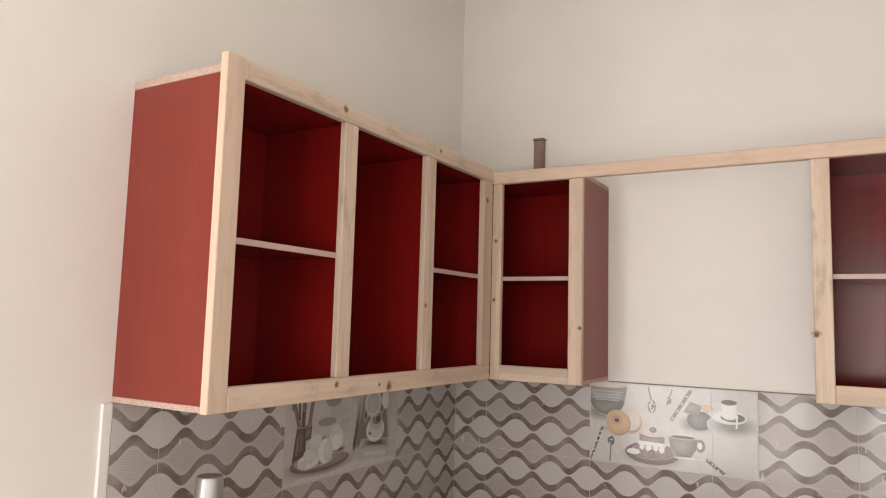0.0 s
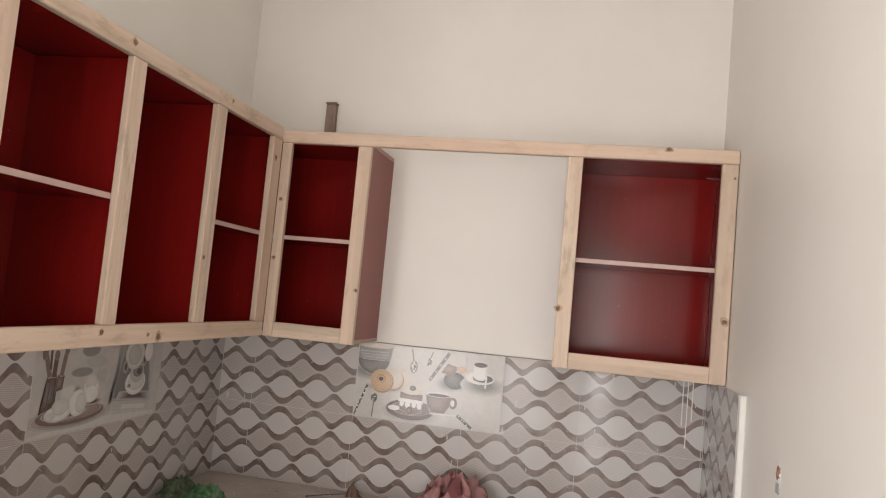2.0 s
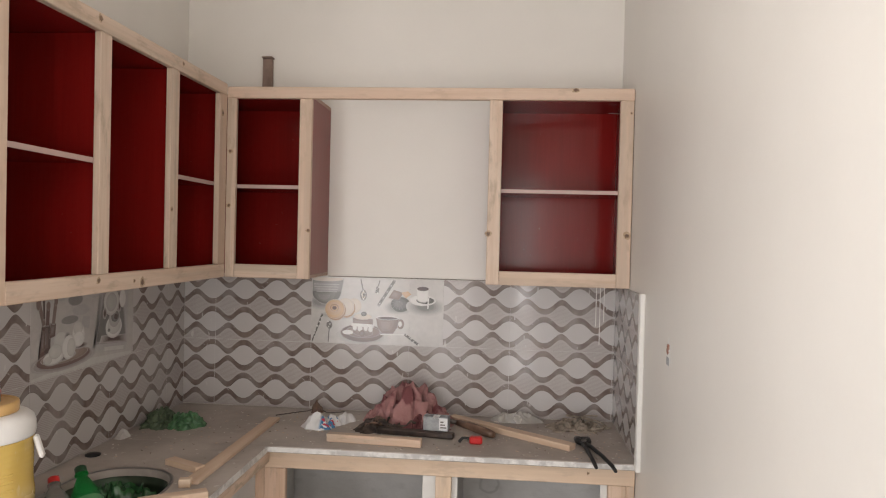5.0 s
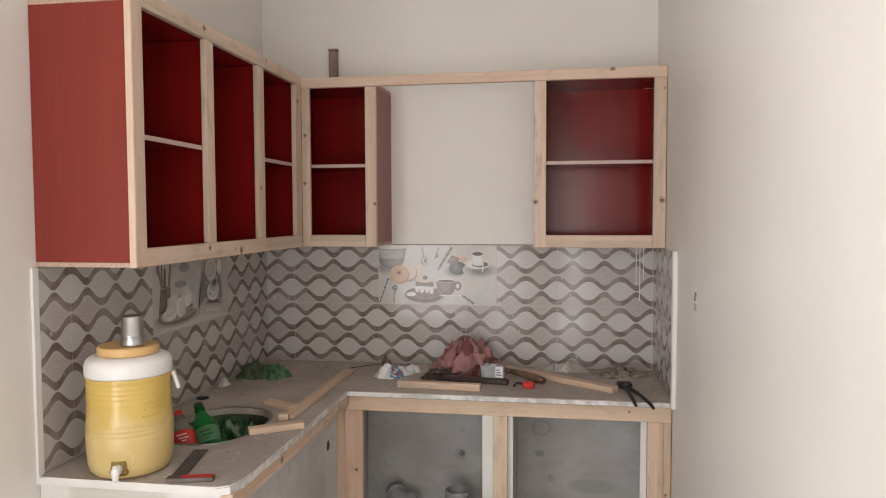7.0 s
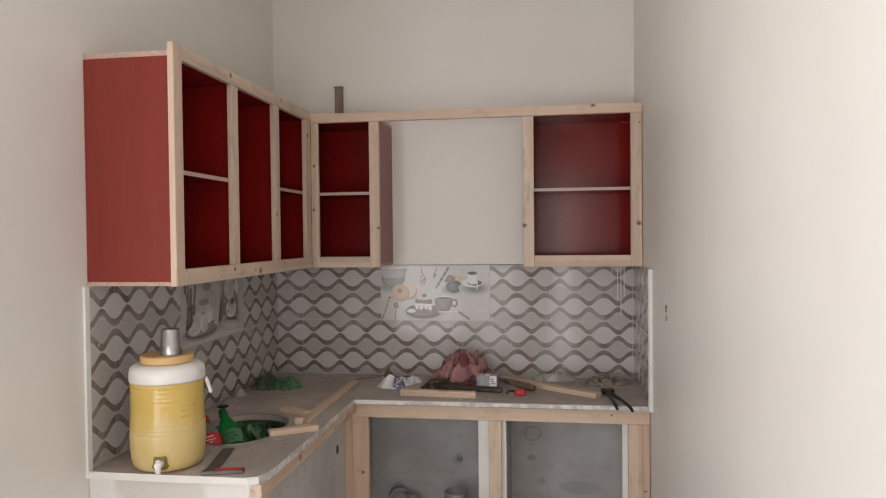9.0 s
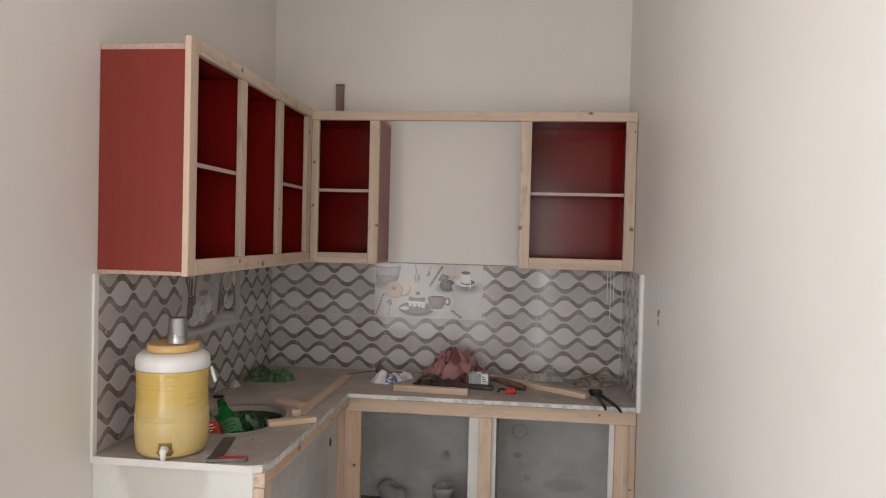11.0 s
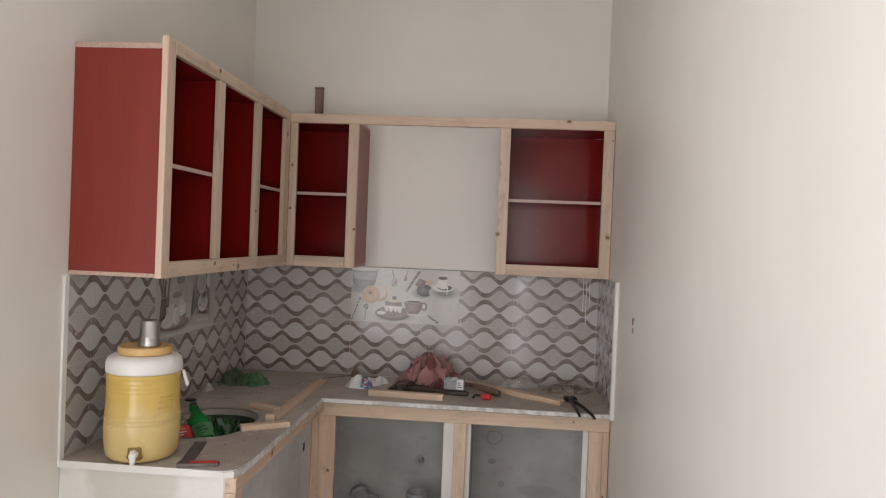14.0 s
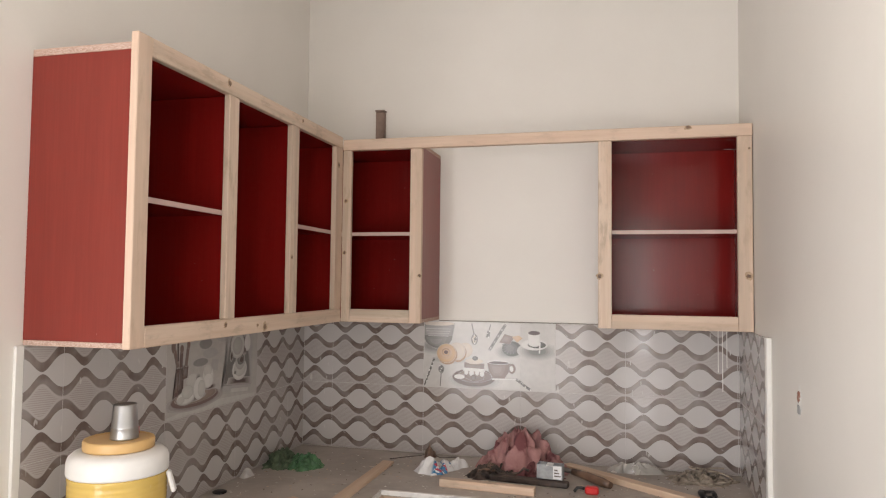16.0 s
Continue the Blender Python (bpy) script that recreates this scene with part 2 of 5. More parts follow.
def wave_tile(name, along, sign, phase, row, PU):
    """Glazed tile printed with rows of white lenses and ribbed lozenges between brown waves."""
    s = Nodes(name)
    sep = s.n("SeparateXYZ")
    s.put(sep.inputs[0], s.n("NewGeometry").outputs["Position"])
    u = s.math("MULTIPLY", s.math("SUBTRACT", sep.outputs[along], phase), sign)
    z = sep.outputs[2]
    P = 0.1515
    cx = s.math("COSINE", s.math("MULTIPLY", u, 2 * math.pi / PU))            # 1 at a white lens's middle
    c2 = s.math("COSINE", s.math("MULTIPLY", u, 4 * math.pi / PU))
    wave = s.math("ADD", cx, s.math("MULTIPLY", s.math("SUBTRACT", 1.0, c2), 0.10))     # round crests, pointed troughs
    v = s.math("SUBTRACT", s.math("FRACT", s.math("DIVIDE", s.math("SUBTRACT", z, row - P / 2), P)), 0.5)
    av = s.math("MULTIPLY", s.math("ABSOLUTE", v), P)                          # metres from the row's middle
    d = s.math("SUBTRACT", av, s.math("ADD", 0.0372, s.math("MULTIPLY", wave, 0.0213)))   # below 0: white lens side
    inner = s.step(d, -0.0134, -0.0122)
    wobble = s.math("MULTIPLY", s.noise(s.pos(), 11, 2), 0.005)
    outer = s.math("SUBTRACT", 1.0, s.step(s.math("ADD", d, wobble), 0.0125, 0.0180))
    band = s.math("MULTIPLY", inner, outer)
    white = s.math("SUBTRACT", 1.0, s.step(d, -0.0005, 0.0005))
    rib = s.math("SINE", s.math("MULTIPLY", s.math("ADD", z, s.math("MULTIPLY", u, 0.08)), 2 * math.pi / 0.0058))
    ribs = s.math("MULTIPLY", s.step(rib, -0.2, 0.6), s.step(d, 0.0185, 0.0235))
    cloud = s.noise(s.pos(), 6, 4)
    lens = s.mix(cloud, (0.50, 0.475, 0.460), (0.58, 0.555, 0.540))
    rib_c = s.mix(ribs, (0.470, 0.430, 0.410), (0.385, 0.343, 0.325))
    brown = s.mix(s.step(s.noise(s.pos(), 16, 4), 0.35, 0.7), (0.155, 0.115, 0.098), (0.235, 0.185, 0.162))
    brown = s.mix(s.math("MULTIPLY", s.step(s.noise(s.pos((1, 1, 1.3)), 8, 2), 0.48, 0.66), 0.75), brown, (0.265, 0.235, 0.220))
    line = s.math("SUBTRACT", 1.0, s.step(s.math("ABSOLUTE", s.math("ADD", d, 0.0124)), 0.0, 0.0016))
    c = s.mix(white, rib_c, lens)
    c = s.mix(band, c, brown)
    c = s.mix(s.math("MULTIPLY", line, s.math("MULTIPLY", s.step(cloud, 0.40, 0.58), 0.65)), c, (0.11, 0.085, 0.075))
    slash = s.math("ADD", s.math("MULTIPLY", u, 0.75), s.math("MULTIPLY", v, P))
    cut = s.n("CombineXYZ")
    s.put(cut.inputs[0], s.math("MULTIPLY", slash, 1.0)), s.put(cut.inputs[1], s.math("MULTIPLY", s.math("SUBTRACT", u, z), 0.22))
    marks = s.math("MULTIPLY", s.step(s.noise(cut.outputs[0], 75, 1), 0.70, 0.74), band)
    c = s.mix(s.math("MULTIPLY", marks, 0.5), c, (0.50, 0.47, 0.45))
    film = s.math("MULTIPLY", s.step(s.noise(s.pos((1, 1, 0.22)), 7, 4), 0.46, 0.74), 0.38)
    c = s.mix(film, c, (0.50, 0.475, 0.455))
    spots = s.step(s.noise(s.pos((1, 1, 0.35)), 45, 2), 0.70, 0.75)
    c = s.mix(s.math("MULTIPLY", spots, 0.55), c, (0.66, 0.64, 0.60))
    s.bump(s.math("ADD", s.math("MULTIPLY", band, 0.6), s.math("MULTIPLY", s.math("MULTIPLY", ribs, 0.35), s.math("SUBTRACT", 1.0, white))), 0.10, 0.0010)
    dust = s.step(s.noise(s.pos(), 3.0, 5), 0.35, 0.75)
    return s.done(c, s.math("ADD", 0.075, s.math("MULTIPLY", dust, 0.11)), 0.0, Specular_IOR_Level=0.40)


def printed_bag():
    s = Nodes("white_bag_with_print")
    a, b = s.noise(s.pos(), 26, 2), s.noise(s.pos((1, 1, 1.4)), 31, 2)
    c = s.mix(s.noise(s.pos(), 60, 3), (0.64, 0.64, 0.64), (0.78, 0.77, 0.75))
    sep = s.n("SeparateXYZ")
    s.put(sep.inputs[0], s.n("NewGeometry").outputs["Position"])
    zone = s.step(sep.outputs[0], 0.735, 0.750)
    c = s.mix(s.math("MULTIPLY", zone, s.step(a, 0.52, 0.54)), c, (0.035, 0.17, 0.33))
    c = s.mix(s.math("MULTIPLY", s.step(sep.outputs[0], 0.715, 0.73), s.step(b, 0.60, 0.615)), c, (0.45, 0.03, 0.06))
    return s.done(c, 0.4)


def plain(name, c, rough=0.15):
    s = Nodes(name)
    n = s.noise(s.pos(), 40, 3)
    return s.done(s.mix(n, tuple(x * 0.86 for x in c), tuple(min(1, x * 1.12) for x in c)), rough)


def glassy(name, c, rough=0.06):
    s = Nodes(name)
    return s.done(c, rough, 0.0, Transmission_Weight=0.72, IOR=1.22)


BAGPRINT = printed_bag()
EDGING = plain("pink_beige_shelf_edging", (0.52, 0.37, 0.33), 0.45)


def stained_white():
    s = Nodes("white_paint_with_damp_patch")
    sep = s.n("SeparateXYZ")
    s.put(sep.inputs[0], s.n("NewGeometry").outputs["Position"])
    n1, n2 = s.noise(s.pos(), 6, 5), s.noise(s.pos(), 70, 3)
    dx = s.math("DIVIDE", s.math("SUBTRACT", sep.outputs[0], 0.25), 0.17)
    dz = s.math("DIVIDE", s.math("SUBTRACT", sep.outputs[2], 0.79), 0.20)
    r = s.math("SQRT", s.math("ADD", s.math("MULTIPLY", dx, dx), s.math("MULTIPLY", dz, dz)))
    m = s.step(s.math("ADD", r, s.math("MULTIPLY", s.math("SUBTRACT", n1, 0.5), 1.1)), 1.05, 0.75)
    c = s.mix(n2, (0.70, 0.68, 0.635), (0.78, 0.76, 0.72))
    c = s.mix(s.math("MULTIPLY", m, 0.6), c, (0.53, 0.50, 0.42))
    s.bump(s.math("ADD", n1, n2), 0.2, 0.002)
    return s.done(c, 0.5)




def cooler_plastic():
    """Yellow plastic, its lower half still under a scuffed, milky protective film."""
    s = Nodes("yellow_plastic_with_film")
    sep = s.n("SeparateXYZ")
    s.put(sep.inputs[0], s.n("NewGeometry").outputs["Position"])
    soft, fine = s.noise(s.pos(), 9, 4), s.noise(s.pos((1, 1, 0.4)), 55, 4)
    c = s.mix(soft, (0.56, 0.375, 0.085), (0.64, 0.455, 0.13))
    edge = s.math("ADD", sep.outputs[2], s.math("MULTIPLY", s.math("SUBTRACT", soft, 0.5), 0.16))
    film = s.math("SUBTRACT", 1.0, s.step(edge, 0.985, 1.045))
    c = s.mix(s.math("MULTIPLY", film, 0.55), c, (0.60, 0.475, 0.245))
    c = s.mix(s.math("MULTIPLY", s.step(fine, 0.60, 0.74), 0.35), c, (0.68, 0.57, 0.36))
    s.bump(s.math("ADD", soft, s.math("MULTIPLY", fine, 0.3)), 0.25, 0.004)
    return s.done(c, s.math("ADD", 0.14, s.math("MULTIPLY", film, 0.14)))


YELLOW = cooler_plastic()
STAINED = stained_white()
RED = red_laminate("red_gloss_laminate", (0.192, 0.0085, 0.0070), (0.212, 0.0098, 0.0080), (0.168, 0.0070, 0.0060), 0.15, 0.30)
# lit copy of RED: the outer sheets' reflected haze is put into its colour
OUTER = red_laminate("red_laminate_lit_copy", (0.205, 0.027, 0.018), (0.228, 0.032, 0.022), (0.180, 0.021, 0.014), 0.30, 0.40)
PX, PY, PZ = pine("x"), pine("y"), pine("z")
ROSY = dict(a=(0.68, 0.51, 0.385), b=(0.58, 0.405, 0.285), c1=(0.68, 0.44, 0.31), tag="rosy_")
GOLD = dict(a=(0.70, 0.565, 0.425), b=(0.62, 0.47, 0.33), c1=(0.69, 0.51, 0.365), tag="gold_")
GX, GZ = pine("x", **GOLD), pine("z", **GOLD)
RX_, RY_, RZ_ = pine("x", **ROSY), pine("y", **ROSY), pine("z", **ROSY)
CHIP = chipboard()
SLAB, SLABEDGE = marble_top(), marble_edge()
TILE_N = wave_tile("wave_tile_north", 0, 1.0, 0.0672 - 0.07575, 0.931, 0.1515)
TILE_W = wave_tile("wave_tile_west", 1, 1.0, -1.594 - 0.0755, 0.929, 0.1511)
TILE_E = wave_tile("wave_tile_east", 1, -1.0, -0.05, 0.931, 0.1515)
PRINT = plain("picture_tile_glaze", (0.55, 0.53, 0.505))
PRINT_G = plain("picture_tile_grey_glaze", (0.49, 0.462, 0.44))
GROUT = mottled("grey_grout", (0.46, 0.44, 0.42), (0.60, 0.58, 0.555), 20, 0.9)
KNOT = mottled("pine_knot", (0.07, 0.04, 0.025), (0.25, 0.15, 0.09), 160, 0.6)
HALO = mottled("pine_knot_halo", (0.36, 0.245, 0.15), (0.50, 0.37, 0.25), 110, 0.55)
GREENPET = glassy("green_bottle_plastic", (0.045, 0.52, 0.13))
CLEARPET = glassy("clear_bottle_plastic", (0.62, 0.60, 0.56))


# ---- mesh helpers ----
def box(bm, x0, x1, y0, y1, z0, z1, bev=0.0015):
    v = [bm.verts.new((x, y, z)) for x in (x0, x1) for y in (y0, y1) for z in (z0, z1)]
    fs = [bm.faces.new([v[i] for i in q]) for q in ((0, 1, 3, 2), (4, 6, 7, 5), (0, 4, 5, 1), (2, 3, 7, 6), (0, 2, 6, 4), (1, 5, 7, 3))]
    if bev:
        bmesh.ops.bevel(bm, geom=list({e for f in fs for e in f.edges}), offset=bev, segments=1, affect="EDGES")
    return bm


def boxed(*a, **k):
    return box(bmesh.new(), *a, **k)


def placed(bm, m):
    bmesh.ops.transform(bm, matrix=m, verts=bm.verts)
    return bm


def lathe(profile, n=40, m=None, squash=1.0):
    bm = bmesh.new()
    rings = [[bm.verts.new((r * math.cos(a), squash * r * math.sin(a), z)) for a in (2 * math.pi * i / n for i in range(n))] for r, z in profile]
    for a, b in zip(rings, rings[1:]):
        for i in range(n):
            bm.faces.new((a[i], a[(i + 1) % n], b[(i + 1) % n], b[i]))
    for ring, flip in ((rings[0], True), (rings[-1], False)):
        bm.faces.new(ring[::-1] if flip else ring)
    for f in bm.faces:
        f.smooth = True
    return placed(bm, m) if m else bm


def open_lathe(profile, n=40, m=None, sx=1.0, sy=1.0, power=2.0):
    """A revolved skin with no caps; power over 2 squares the plan off."""
    bm = bmesh.new()
    def ring(r, z):
        out = []
        for i in range(n):
            a = 2 * math.pi * i / n
            c, s = math.cos(a), math.sin(a)
            k = (abs(c) ** power + abs(s) ** power) ** (-1 / power)
            out.append(bm.verts.new((sx * r * c * k, sy * r * s * k, z)))
        return out
    rings = [ring(r, z) for r, z in profile]
    for a, b in zip(rings, rings[1:]):
        for i in range(n):
            bm.faces.new((a[i], a[(i + 1) % n], b[(i + 1) % n], b[i])).smooth = True
    return placed(bm, m) if m else bm


def tube(points, radius, n=10, bm=None):
    bm = bm or bmesh.new()
    pts = [Vector(p) for p in points]
    radii = radius if isinstance(radius, (list, tuple)) else [radius] * len(pts)
    rings, up = [], Vector((0, 0, 1))
    for i, p in enumerate(pts):
        d = (pts[min(i + 1, len(pts) - 1)] - pts[max(i - 1, 0)]).normalized()
        side = d.cross(up if abs(d.z) < 0.95 else Vector((1, 0, 0))).normalized()
        top = side.cross(d)
        rings.append([bm.verts.new(p + radii[i] * (math.cos(a) * side + math.sin(a) * top)) for a in (2 * math.pi * k / n for k in range(n))])
    for a, b in zip(rings, rings[1:]):
        for i in range(n):
            bm.faces.new((a[i], a[(i + 1) % n], b[(i + 1) % n], b[i])).smooth = True
    bm.faces.new(rings[0][::-1]), bm.faces.new(rings[-1])
    return bm


def heap(cx, cy, z0, rx, ry, h, seed, folds=9.0, n=56, m=22, crush=0.55, turn=0.0, lean=(0.0, 0.0)):
    """A crumpled heap of cloth or sheet: a skirted dome broken by sharp folds, with overhanging creases."""
    bm = bmesh.new()
    rings = []
    size, folds = min(rx, ry), folds * 3.0
    for j in range(m + 1):
        q = j / m
        ring = []
        for i in range(n):
            a = 2 * math.pi * i / n
            e = 1 + 0.36 * noise.noise(Vector((math.cos(a) * 1.8, math.sin(a) * 1.8, seed)))
            x, y = q * rx * e * math.cos(a), q * ry * e * math.sin(a)
            w = Vector((x * folds, y * folds, seed * 3.1)) + 0.6 * noise.noise_vector(Vector((x, y, seed)) * folds)
            ridge = 1 - abs(noise.noise(w)) * 2.6
            fine = 1 - abs(noise.noise(w * 2.3 + Vector((5, 1, 2)))) * 2.4
            z = h * (1 - q ** 1.9) * (1 - crush + crush * max(-0.4, ridge)) + 0.20 * h * fine * (1 - q ** 3)
            tw = 0.30 * noise.noise_vector(w * 1.3) + 0.14 * noise.noise_vector(w * 3.1)
            ring.append(bm.verts.new((x + tw.x * size + lean[0] * max(z, 0), y + tw.y * size + lean[1] * max(z, 0), max(z, 0.001) if j < m else 0.0)))
        rings.append(ring)
    for a, b in zip(rings, rings[1:]):
        for i in range(n):
            bm.faces.new((a[i], b[i], b[(i + 1) % n], a[(i + 1) % n])).smooth = True
    bmesh.ops.remove_doubles(bm, verts=rings[0], dist=size)
    return placed(bm, Matrix.Translation((cx, cy, z0)) @ Matrix.Rotation(turn, 4, "Z"))


def mesh_of(bm, name, material):
    bmesh.ops.recalc_face_normals(bm, faces=bm.faces)
    me = bpy.data.meshes.new(name)
    bm.to_mesh(me)
    bm.free()
    me.materials.append(material)
    return me


def root(ob):
    while ob.parent:
        ob = ob.parent
    return ob


def part(name, bm, material, parent, label=""):
    placed(bm, Matrix.Translation(-root(parent).location))
    ob = new(name, mesh_of(bm, name, material))
    ob.parent = parent
    return tagged(ob, label) if label else ob


def thing(name, base, label, category, group="", kind=""):
    ob = new(name)
    ob.empty_display_size = 0.05
    ob.location = base
    return tagged(ob, label, category, group, kind)


def solid(name, bm, material, label, category, group="", kind=""):
    return tagged(new(name, mesh_of(bm, name, material)), label, category, group, kind)


def disc(r, t, m, n=18, sx=1.0):
    return placed(lathe([(r * 0.9, 0), (r, t * 0.4), (r * 0.85, t)], n), m @ Matrix.Diagonal((sx, 1, 1, 1)))


FACE_E = Matrix.Rotation(math.pi / 2, 4, "Y")          # local z to +x
FACE_S = Matrix.Rotation(math.pi / 2, 4, "X")          # local z to -y


def knot_on(parent, x, y, z, facing, r=0.008, sx=1.0):
    """An uneven dark eye in a browner halo, a hair proud of the timber."""
    rnd = random.Random(int(x * 7919 + y * 6007 + z * 4337))
    turn = Matrix.Translation((x, y, z)) @ (FACE_E if facing == "e" else FACE_S)
    for name, k, h, mat in (("knot_halo", 1.25, 0.0005, HALO), ("knot", 0.78, 0.0009, KNOT)):
        bm = bmesh.new()
        ring = [(k * r * sx * rnd.uniform(0.72, 1.2) * math.cos(a), k * r * rnd.uniform(0.72, 1.25) * math.sin(a)) for a in (2 * math.pi * i / 16 for i in range(16))]
        low, top = [bm.verts.new((u, v, 0)) for u, v in ring], [bm.verts.new((u * 0.94, v * 0.94, h)) for u, v in ring]
        bm.faces.new(top)
        for i in range(16):
            bm.faces.new((low[i], low[(i + 1) % 16], top[(i + 1) % 16], top[i]))
        part(name, placed(bm, turn), mat, parent)


# ---- room ----
T = 0.15
solid("floor", boxed(-T, W + T, SOUTH - 3, T, -0.12, 0, bev=0), FLOOR, "bare grey cement floor", "floor", kind="structure")
solid("ceiling", boxed(-T, W + T, SOUTH - T, T, H, H + 0.12, bev=0), CEIL, "plain white painted ceiling", "ceiling", kind="structure")
solid("wall_north", boxed(-T, W + T, 0, T, 0, H, bev=0), PAINT, "cream painted plaster wall behind the kitchen counter", "wall", kind="structure")
bm = bmesh.new()
for y0, y1, z0, z1 in ((-2.75, 0, 0, H), (-4.75, -2.75, 2.5, H), (SOUTH - T, -4.75, 0, H)):
    box(bm, -T, 0, y0, y1, z0, z1, bev=0)
solid("wall_west", bm, PAINT, "cream painted plaster side wall with a wide opening", "wall", kind="structure")
solid("wall_east", boxed(W, W + T, SOUTH - T, 0, 0, H, bev=0), PAINT, "cream painted plaster wall with a bare switch hole", "wall", kind="structure")
bm = bmesh.new()
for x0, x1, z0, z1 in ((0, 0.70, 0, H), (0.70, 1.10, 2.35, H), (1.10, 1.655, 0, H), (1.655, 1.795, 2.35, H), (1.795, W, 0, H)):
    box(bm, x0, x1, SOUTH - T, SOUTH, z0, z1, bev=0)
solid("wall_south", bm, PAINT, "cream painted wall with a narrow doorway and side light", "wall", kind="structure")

# ---- tiles of the splashback ----
Z0, ZM, Z1, G, TT = 0.852, 1.154, 1.456, 0.0009, 0.008
bm = bmesh.new()
box(bm, 0.0, W, -0.0073, 0, Z0, Z1, bev=0)
splash_n = solid("splashback_north", bm, GROUT, "glazed wave-patterned wall tiles over the counter", "tiling", kind="structure")
splash_w = solid("splashback_west", boxed(0, 0.0073, -1.655, -0.0075, Z0, Z1, bev=0), GROUT, "glazed wave-patterned wall tiles beside the sink", "tiling", kind="structure")
splash_e = solid("splashback_east", boxed(W - 0.0073, W, -0.59, -0.0075, Z0, Z1, bev=0), GROUT, "glazed wave-patterned wall tiles at the counter end", "tiling", kind="structure")


def tile(parent, a0, a1, z0, z1, side, material):
    a0, a1, z0, z1 = a0 + G, a1 - G, z0 + G, z1 - G
    if side == "n":
        b = boxed(a0, a1, -TT, -0.003, z0, z1, bev=0.0004)
    elif side == "w":
        b = boxed(0.003, TT, a0, a1, z0, z1, bev=0.0004)
    else:
        b = boxed(W - TT, W - 0.003, a0, a1, z0, z1, bev=0.0004)
    return part("tile", b, material, parent)


cols_n = [TT, 0.157, 0.607, 1.057, 1.507, 1.957, W - TT]
for a, b in zip(cols_n, cols_n[1:]):
    tile(splash_n, a, b, Z0, ZM, "n", TILE_N)
for a, b, mt in ((TT, 0.157, TILE_N), (0.157, 0.607, TILE_N), (0.607, 1.057, PRINT), (1.057, 1.209, PRINT), (1.209, 1.507, TILE_N), (1.507, 1.957, TILE_N), (1.957, W - TT, TILE_N)):
    tile(splash_n, a, b, ZM, Z1, "n", mt)
cols_w = [-1.655, -1.52, -1.07, -0.62, -0.17, -TT]
for a, b in zip(cols_w, cols_w[1:]):
    tile(splash_w, a, b, Z0, ZM, "w", TILE_W)
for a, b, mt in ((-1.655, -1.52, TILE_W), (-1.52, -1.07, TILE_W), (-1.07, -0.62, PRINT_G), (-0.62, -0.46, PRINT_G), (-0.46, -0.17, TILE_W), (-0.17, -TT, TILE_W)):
    tile(splash_w, a, b, ZM, Z1, "w", mt)
for a, b in ((-0.59, -0.45), (-0.45, -TT)):
    tile(splash_e, a, b, Z0, ZM, "e", TILE_E), tile(splash_e, a, b, ZM, Z1, "e", TILE_E)

part("joint", boxed(0.680, 1.401, -0.0086, -0.0002, Z1 + 0.0002, Z1 + 0.0030, bev=0.0004), DIRT, splash_n, "dirty joint over the tiles")

# white beads that close the tiling
solid("trim_west", boxed(0, 0.0095, -1.683, -1.655, 0.83, 1.462, bev=0.003), WHITE, "white painted bead closing the tiles", "trim", kind="structure")
solid("trim_east", boxed(W - 0.018, W, -0.622, -0.59, 0.83, 1.462, bev=0.003), WHITE, "white painted bead closing the tiles", "trim", kind="structure")

# ---- wall cabinets ----
FX, FY = 0.321, -0.320            # the fronts of the two runs
ZB, ZT, OB, OT = 1.460, 2.257, 1.515, 2.207
OB2 = 2.198                       # the long rail's lower edge
FT = 0.022


def sheet(name, x0, x1, y0, y1, z0, z1, parent, material=RED, label=""):
    return part(name, boxed(x0, x1, y0, y1, z0, z1, bev=0.0008), material, parent, label)


left = thing("wall_cabinet", (0.15, -1.0, ZB), "doorless red laminate wall cabinet with pine face frame", "cabinet", "wall cabinets")
Y0, Y1 = -1.655, -0.335
bx = FX - FT
sheet("side_panel", 0.001, bx, Y0, Y0 + 0.008, ZB + 0.016, 2.212, left, OUTER, "red outer panel with reflected haze in its colour")
sheet("side_lining", 0.001, bx, Y0 + 0.0082, Y0 + 0.016, ZB + 0.016, 2.212, left)
sheet("bottom_panel", 0.001, bx, Y0, Y1, ZB + 0.002, ZB + 0.0155, left, CHIP, "raw chipboard edge")
sheet("top_panel", 0.001, bx, Y0, Y1, 2.2125, 2.231, left, CHIP, "raw chipboard edge")
sheet("bottom_lining", 0.004, bx, Y0 + 0.0165, Y1 - 0.0165, ZB + 0.016, ZB + 0.019, left)
sheet("top_lining", 0.004, bx, Y0 + 0.0165, Y1 - 0.0165, 2.2085, 2.212, left)
sheet("back_panel", 0.001, 0.0035, Y0 + 0.0165, Y1 - 0.0165, ZB + 0.016, 2.212, left)
sheet("side_panel", 0.001, bx, Y1 - 0.016, Y1, ZB + 0.016, 2.212, left)
for y in (-1.200, -0.773):
    sheet("partition", 0.004, bx, y - 0.008, y + 0.008, ZB + 0.0195, 2.208, left)
for a, b in ((Y0 + 0.0165, -1.2085), (-0.7645, Y1 - 0.0165)):
    shelf = sheet("shelf", 0.004, bx - 0.002, a, b, 1.833, 1.848, left)
    sheet("edging", bx - 0.002, bx + 0.001, a, b, 1.833, 1.848, shelf, EDGING, "pale shelf edging")
part("stile", boxed(bx, FX, Y0 - 0.002, -1.600, ZB, ZT, bev=0.0025), PZ, left)
part("mullion", boxed(bx + 0.001, FX - 0.001, -1.228, -1.172, OB, OT, bev=0.002), PZ, left)
